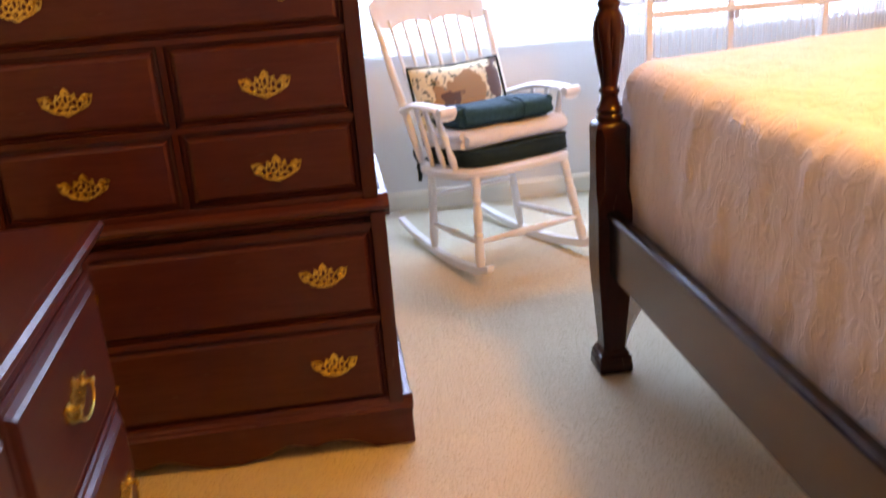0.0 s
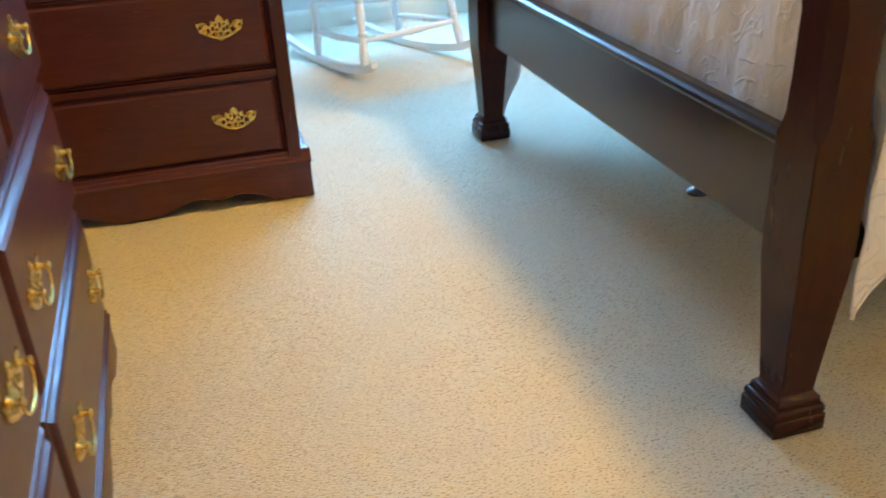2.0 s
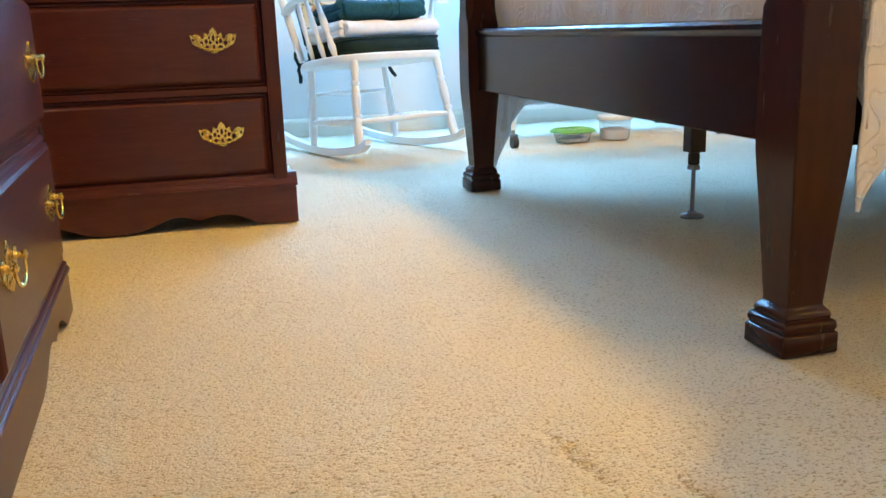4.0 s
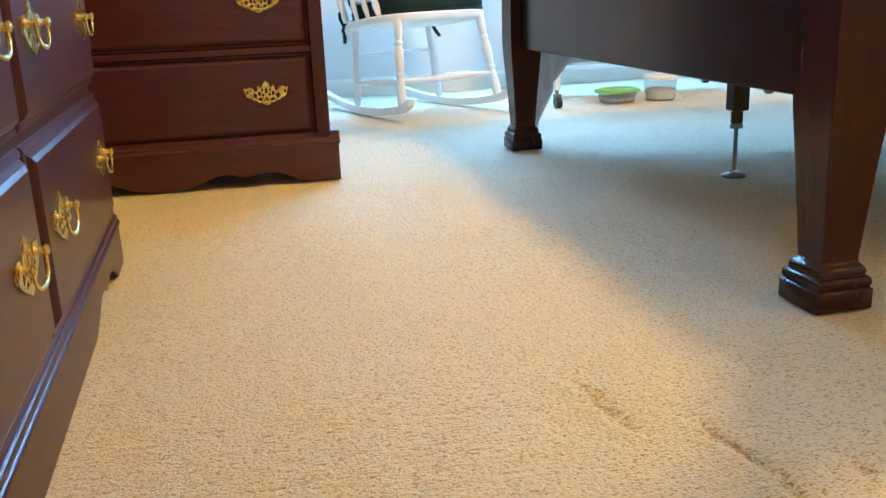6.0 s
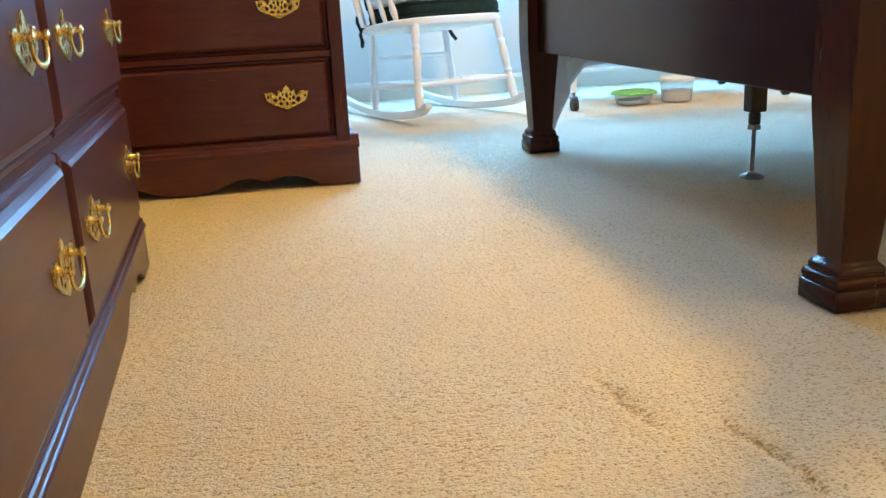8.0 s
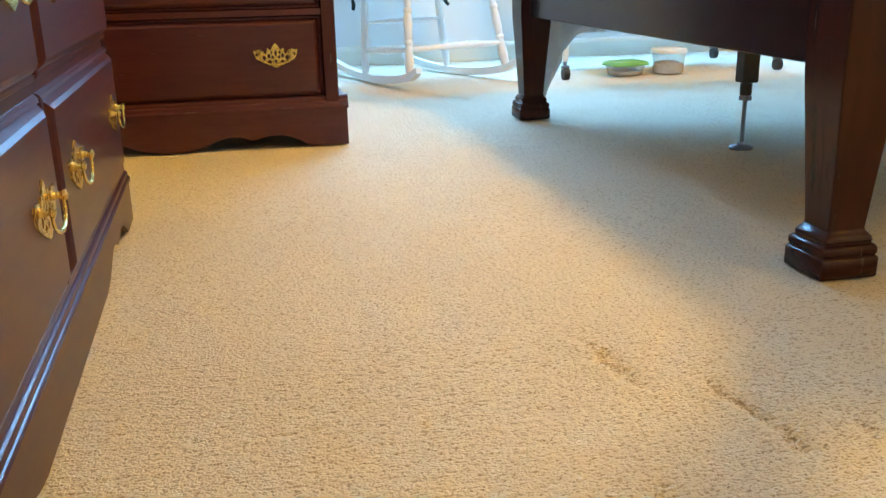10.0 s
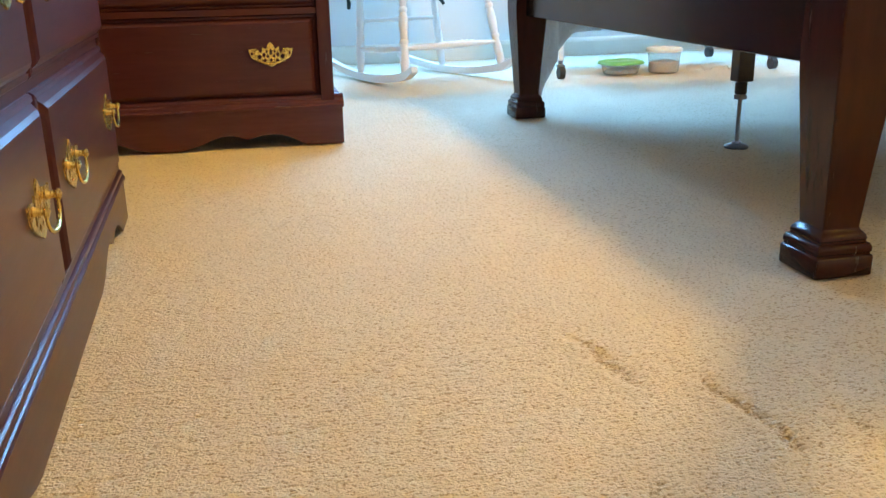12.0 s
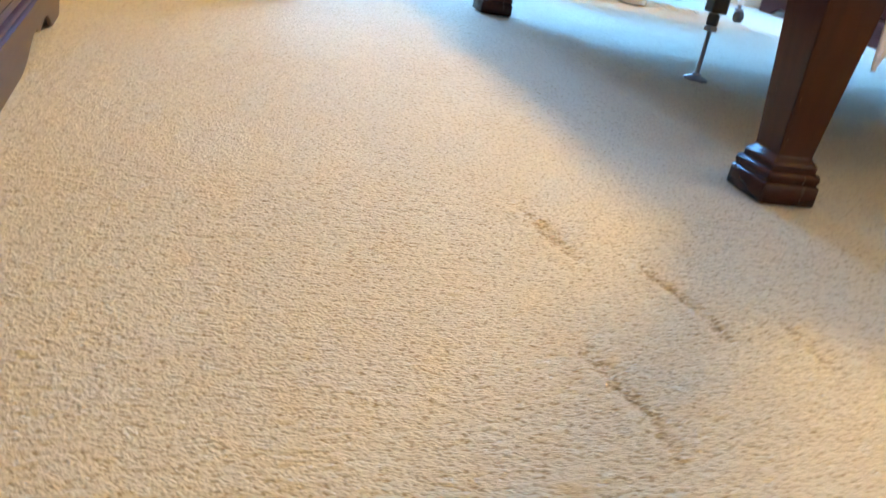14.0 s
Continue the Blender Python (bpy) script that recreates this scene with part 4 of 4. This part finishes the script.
    bm = rings(bmesh.new(), loops)
    part("crest_rail", bm, white_paint, c, "wide scalloped crest rail", smooth=True)
    # arms with rolled ends, on turned props
    for s in (-1, 1):
        loops = []
        for i in range(25):
            t = i / 24
            y = 0.215 - 0.425 * t
            x = s * (0.238 + 0.045 * math.sin(t * 2.2))
            z = 0.596 + 0.012 * math.sin(t * 5.0 - 0.6) + 0.050 * t
            w = 0.022 + 0.012 * t
            if i > 21:
                z -= 0.010 * (i - 21)
            loops.append([(x + w * math.cos(a) , y, z + 0.0135 * math.sin(a)) for a in [2 * math.pi * k / 12 for k in range(12)]])
        bm = rings(bmesh.new(), loops)
        tube(bm, [(s * 0.275 - 0.033, -0.206, 0.624), (s * 0.275 + 0.033, -0.206, 0.624)], 0.019, 16)
        part("arm", bm, white_paint, c, smooth=True)
        for y, t, r in ((-0.155, 0.80, 1.15), (-0.065, 0.60, 0.9), (0.03, 0.40, 0.8)):
            a = Vector((s * 0.226, y, 0.386))
            b2 = Vector((s * (0.238 + 0.045 * math.sin(t * 2.2)), 0.215 - 0.425 * t, 0.596 + 0.012 * math.sin(t * 5.0 - 0.6) + 0.050 * t))
            part("arm_prop", turned(bmesh.new(), a, b2, [(0, 0.008), (0.2, 0.013 * r), (0.4, 0.009), (0.55, 0.014 * r), (0.8, 0.010), (1, 0.008)], 12), white_paint, c, smooth=True)


rocking_chair()


def pad(hx, hy, z0, z1, seed, round_=0.028, power=0.35, cy=0.0):
    """A soft pad with rounded rim, in the chair's axes."""
    rnd = random.Random(seed)
    loops = []
    steps = 12
    for k in range(steps + 1):
        a = math.pi * k / steps
        inset = round_ * (1 - math.sin(a))
        z = (z0 + z1) / 2 - (z1 - z0) / 2 * math.cos(a)
        lp = []
        for i in range(56):
            t = 2 * math.pi * i / 56
            ct, st = math.cos(t), math.sin(t)
            x, y = (hx - inset) * math.copysign(abs(ct) ** power, ct), (hy - inset) * math.copysign(abs(st) ** power, st)
            n = noise.noise((x * 12 + seed, y * 12, z * 12))
            lp.append((x * (1 + 0.012 * n), y * (1 + 0.012 * n) + cy, z + 0.004 * n))
        loops.append(lp)
    return rings(bmesh.new(), loops)


cu = thing("seat_cushion", CH_SEAT @ pose(0.014, 0, 0), "dark green velvet seat cushion tied to the rocking chair", "cushion")
part("pad", pad(0.240, 0.208, 0.388, 0.455, 2, 0.02, 0.4, -0.050), green_cushion, cu, smooth=True)
bm = bmesh.new()
for z in (0.398, 0.448):
    pts = [((0.239) * math.copysign(abs(math.cos(t)) ** 0.4, math.cos(t)), 0.207 * math.copysign(abs(math.sin(t)) ** 0.4, math.sin(t)) - 0.050, z) for t in [2 * math.pi * i / 72 for i in range(73)]]
    tube(bm, pts, 0.0042, 6)
part("piping", bm, green_cushion, cu, smooth=True)
for s in (-1, 1):
    bm = bmesh.new()
    tube(bm, [(s * 0.192, 0.15, 0.4), (s * 0.224, 0.186, 0.39), (s * 0.232, 0.192, 0.365), (s * 0.236, 0.172, 0.335), (s * 0.246, 0.160, 0.312)], [0.004, 0.006, 0.008, 0.009, 0.008], 8)
    tube(bm, [(s * 0.228, 0.192, 0.385), (s * 0.249, 0.175, 0.415), (s * 0.254, 0.165, 0.44)], [0.006, 0.007, 0.005], 8)
    part("tie", bm, green_cushion, cu, smooth=True)


def folded_towel(name, mat, w, depth, z0, h, layers, label, dx, dy, turn, seed, band):
    t = thing(name, CH_SEAT @ pose(dx, dy, 0, 0, 0, turn), label, "towel", "folded towels")
    # a folded stack: rolled edge towards the front, layers behind
    loops = []
    n = 30
    for i in range(n + 1):
        x = -w / 2 + w * i / n
        lp = []
        edge = min(1.0, min(i, n - i) / 2.2 + 0.62)
        for k in range(40):
            a = 2 * math.pi * k / 40
            ca, sa = math.cos(a), math.sin(a)
            yy = depth / 2 * math.copysign(abs(ca) ** 0.45, ca)
            zz = h / 2 * math.copysign(abs(sa) ** 0.75, sa) * edge
            nz = noise.noise((x * 9 + seed, yy * 9, zz * 20))
            sink = -0.010 * math.sin(math.pi * i / n) if sa > 0 else 0
            groove = -0.004 if band and abs(x - band) < 0.03 and int(i) % 2 == 0 else 0
            zc = z0 + h / 2 + max(zz + groove * (sa > 0) + sink * 0.4 + 0.006 * nz, -h / 2)
            lp.append((x + 0.004 * nz, yy * (1 + 0.03 * nz) + groove * (ca < 0) * -1, zc))
        loops.append(lp)
    part("folded_body", rings(bmesh.new(), loops), mat, t, smooth=True)
    for s in (-1, 1):
        for l in range(layers):
            bm = bmesh.new()
            zz = z0 + h * (l + 0.75) / (layers + 0.5)
            tube(bm, [(s * (w / 2 + 0.002), -depth * 0.40 + q * depth * 0.08, zz + 0.003 * math.sin(q * 1.7 + l)) for q in range(11)], h * 0.32 / layers + 0.004, 8)
            part("fold", bm, mat, t, smooth=True)
    if band:
        bm = bmesh.new()
        for off in (-0.018, 0.018):
            pts = [(band + off, depth / 2 * math.copysign(abs(math.cos(a)) ** 0.45, math.cos(a)) * 1.004, z0 + h / 2 + h / 2 * math.copysign(abs(math.sin(a)) ** 0.75, math.sin(a)) * 1.0) for a in [math.radians(100 + 160 * i / 18) for i in range(19)]]
            tube(bm, pts, 0.0035, 6)
        part("woven_band", bm, teal_towel, t, "darker woven border stripes", smooth=True)


folded_towel("towel", white_towel, 0.46, 0.33, 0.450, 0.080, 2, "white terry towel folded on the rocking chair's cushion", 0.012, -0.065, 2, 3, 0)
folded_towel("towel", teal_towel, 0.375, 0.28, 0.526, 0.086, 2, "teal terry towel folded on top of the white one", 0.005, -0.070, -3, 8, 0.045)


def pillow():
    p = thing("throw_pillow", CH_SEAT @ pose(-0.022, 0.118, 0.610, -14, 0, 0), "small printed throw pillow with ivy leaves and dark green piping", "pillow")
    bm = bmesh.new()
    n = 18
    W, H = 0.208, 0.155
    for side in (-1, 1):
        g = [[bm.verts.new(((u := i / n * 2 - 1) * W * (1 - 0.06 * (1 - abs(v := j / n * 2 - 1)) ** 1.0 * (abs(u) > 0.6)), side * 0.060 * ((1 - u ** 4) * (1 - v ** 4)) ** 0.6, v * H * (1 - 0.07 * (1 - u * u)))) for i in range(n + 1)] for j in range(n + 1)]
        for a, b2 in zip(g, g[1:]):
            for i in range(n):
                bm.faces.new((a[i], a[i + 1], b2[i + 1], b2[i]))
    bmesh.ops.remove_doubles(bm, verts=bm.verts, dist=0.0004)
    part("cover", bm, floral_cotton, p, smooth=True)
    pts = []
    for a, b2 in (((-1, -1), (1, -1)), ((1, -1), (1, 1)), ((1, 1), (-1, 1)), ((-1, 1), (-1, -1))):
        for i in range(12):
            u, v = a[0] + (b2[0] - a[0]) * i / 12, a[1] + (b2[1] - a[1]) * i / 12
            pts.append((u * W * 1.004, 0, v * H * (1 - 0.07 * (1 - u * u)) * 1.004))
    pts.append(pts[0])
    part("piping", tube(bmesh.new(), pts, 0.0055, 8), green_cushion, p, smooth=True)


pillow()


# ---- wheeled bird cage ----
def cage():
    x0, x1, y0, y1, zb, zt = 0.600, 1.580, 3.120, 3.680, 0.34, 1.62
    c = thing("bird_cage", pose(0, 0, 0), "large white wire bird cage on a wheeled stand before the window", "cage")
    for x in (x0, x1):
        for y in (y0, y1):
            leg = part("leg", boxed(x - 0.012, x + 0.012, y - 0.012, y + 0.012, 0.075, zt, 0.003), cage_white, c)
            cs = part("caster", tube(bmesh.new(), [(x - 0.012, y - 0.012, 0.026), (x + 0.012, y - 0.012, 0.026)], 0.0255, 18), black_rubber, leg, smooth=True)
            bm = bmesh.new()
            tube(bm, [(x, y, 0.076), (x, y, 0.058)], 0.009, 10)
            box(bm, x - 0.016, x + 0.016, y - 0.016, y + 0.010, 0.046, 0.060, 0.003)
            part("caster_fork", bm, steel, leg, smooth=True)
    part("tray", boxed(x0 + 0.013, x1 - 0.013, y0 + 0.005, y1 - 0.005, zb, zb + 0.05, 0.004), cage_white, c)
    part("tray_litter", boxed(x0 + 0.03, x1 - 0.03, y0 + 0.02, y1 - 0.02, zb + 0.051, zb + 0.060, 0), paper, c)
    for xx in (0.905, 1.268):
        part("door_post", boxed(xx - 0.010, xx + 0.010, y0 - 0.010, y0 + 0.010, zb + 0.05, zt, 0.002), cage_white, c)
    for z in (zb + 0.07, 0.905, zt - 0.015):
        for y in (y0, y1):
            part("cross_bar", boxed(x0 + 0.013, x1 - 0.013, y - 0.008, y + 0.008, z - 0.011, z + 0.011, 0.002), cage_white, c)
        for x in (x0, x1):
            part("cross_bar", boxed(x - 0.007, x + 0.007, y0 + 0.013, y1 - 0.013, z - 0.010, z + 0.010, 0.002), cage_white, c)
    # upright wires, panel by panel
    def wires(a, b, fixed, along):
        bm = bmesh.new()
        n = int(abs(b - a) / 0.022)
        for i in range(1, n):
            t = a + (b - a) * i / n
            p = (t, fixed) if along == "x" else (fixed, t)
            tube(bm, [(p[0], p[1], zb + 0.06), (p[0], p[1], zt - 0.02)], 0.0016, 5)
        tagged(part("wire_panel", bm, cage_white, c), kind="stuff")
    for a, b in ((x0, 0.905), (0.905, 1.268), (1.268, x1)):
        wires(a, b, y0, "x")
        wires(a, b, y1, "x")
    wires(y0, y1, x0, "y")
    wires(y0, y1, x1, "y")
    part("roof", boxed(x0, x1, y0, y1, zt, zt + 0.012, 0.002), cage_white, c)
    part("grate_shelf", boxed(x0 + 0.02, x1 - 0.02, y0 + 0.22, y1 - 0.02, 0.925, 0.932, 0.001), paper, c, "paper-lined shelf")
    for i, (xx, zz, m) in enumerate(((0.70, 0.95, red_plastic), (0.79, 0.955, paper), (1.02, 0.95, perch_wood), (1.13, 0.952, paper), (1.40, 0.955, perch_wood))):
        bm = bmesh.new()
        lathe(bm, [(0.022, 0), (0.034, 0.006), (0.040, 0.036), (0.042, 0.040), (0.038, 0.040), (0.030, 0.008), (0.002, 0.006)], 18)
        part("feed_cup", bm, m, c, smooth=True, m=pose(xx, y0 + 0.27 + 0.02 * (i % 2), 0.933))
    for z, xx in ((1.02, 0.62), (1.15, 0.62)):
        part("perch", tube(bmesh.new(), [(x0 + 0.01, y0 + 0.3, z), (x0 + 0.3, y0 + 0.33, z + 0.01), (x1 - 0.3, y0 + 0.28, z), (x1 - 0.01, y0 + 0.3, z)], 0.010, 8), perch_wood, c, smooth=True)
    for xx in (0.905, 0.925):
        part("latch", boxed(xx - 0.010, xx + 0.004, y0 - 0.022, y0 - 0.010, 0.872, 0.900, 0.002), grey_plastic, c)


cage()


# ---- tubs of bird food on the carpet ----
def tubs():
    g = thing("food_container", pose(0.897, 3.18, 0, 0, 0, 12), "shallow clear food container with a lime green lid", "container")
    def rr(hx, hy, z, p=0.5, n=40):
        return [(hx * math.copysign(abs(math.cos(t)) ** p, math.cos(t)), hy * math.copysign(abs(math.sin(t)) ** p, math.sin(t)), z) for t in [2 * math.pi * i / n for i in range(n)]]
    part("tub", rings(bmesh.new(), [rr(0.066, 0.048, 0.001), rr(0.070, 0.052, 0.005), rr(0.078, 0.059, 0.042), rr(0.080, 0.061, 0.046)]), tub_plastic, g, smooth=True)
    part("contents", rings(bmesh.new(), [rr(0.060, 0.044, 0.004), rr(0.066, 0.050, 0.020), rr(0.040, 0.030, 0.028)]), seed_mix, g, smooth=True)
    part("lid", rings(bmesh.new(), [rr(0.083, 0.064, 0.0465), rr(0.092, 0.072, 0.044), rr(0.093, 0.073, 0.050), rr(0.086, 0.066, 0.058), rr(0.078, 0.058, 0.060), rr(0.072, 0.052, 0.055)]), lime_lid, g, "lime green snap lid", smooth=True)
    t = thing("food_tub", pose(1.097, 3.18, 0), "round frosted tub of seed with a cream lid", "tub")
    part("tub", lathe(bmesh.new(), [(0.001, 0.001), (0.060, 0.001), (0.064, 0.005), (0.071, 0.088), (0.072, 0.090)], 36), tub_plastic, t, smooth=True)
    part("contents", lathe(bmesh.new(), [(0.001, 0.004), (0.058, 0.004), (0.062, 0.03), (0.063, 0.045), (0.04, 0.052), (0.001, 0.054)], 30), seed_mix, t, smooth=True)
    part("lid", lathe(bmesh.new(), [(0.073, 0.0915), (0.077, 0.089), (0.078, 0.100), (0.074, 0.106), (0.066, 0.107), (0.064, 0.103), (0.001, 0.103)], 36), cream_lid, t, "cream snap lid", smooth=True)
    bm = bmesh.new()
    rnd = random.Random(11)
    for i in range(90):
        a = rnd.gauss(1.30, 0.12), rnd.gauss(3.22, 0.06)
        bmesh.ops.create_icosphere(bm, subdivisions=1, radius=rnd.uniform(0.0012, 0.0034), matrix=Matrix.Translation((a[0], a[1], rnd.uniform(0.001, 0.004))))
    tagged(part("spilled_seed", bm, seed_mix), "pale seed husks spilled on the carpet", "seed", kind="stuff")


tubs()


# ---- dark chest beside the bed's head ----
def side_chest():
    x, y0, y1 = 2.215, 2.95, 3.90
    c = thing("side_chest", pose(x, (y0 + y1) / 2, 0), "dark cherry chest with bracket feet along the wall", "chest")
    h, D = (y1 - y0) / 2, XR - 0.03 - x
    part("body", boxed(0.014, D, -h, h, 0.07, 0.70, 0.003), wood_z, c)
    part("top", boxed(-0.012, D + 0.005, -h - 0.015, h + 0.015, 0.70, 0.725, 0.006), wood_y, c)
    bm = extrude_outline(bmesh.new(), scalloped(-h - 0.015, h + 0.015, 0.09, 0.1, 0.04), 0.02)
    for v in bm.verts:
        a, b2, z = v.co
        v.co = (b2 + 0.02, a, z)
    part("plinth", bm, wood_y, c)
    bm = bmesh.new()
    profile_run(bm, [(-0.03, 0.09), (-0.004, 0.09), (-0.006, 0.10), (0.006, 0.11), (0.012, 0.12), (-0.03, 0.12)], -h - 0.018, h + 0.018, "y")
    for v in bm.verts:
        v.co.x += 0.004
    part("base_moulding", bm, wood_y, c)
    for k, (z0, z1) in enumerate(((0.13, 0.32), (0.33, 0.52), (0.53, 0.69))):
        d = part("drawer", drawer_front(2 * h - 0.05, z1 - z0, wood_y, "y"), wood_y, c, m=pose(0.014, 0, (z0 + z1) / 2, 0, 0, 180))
        for s in (-1, 1):
            add_pull(d, pose(0.0245, s * 0.24, 0.005, 0, 0, 90))


side_chest()
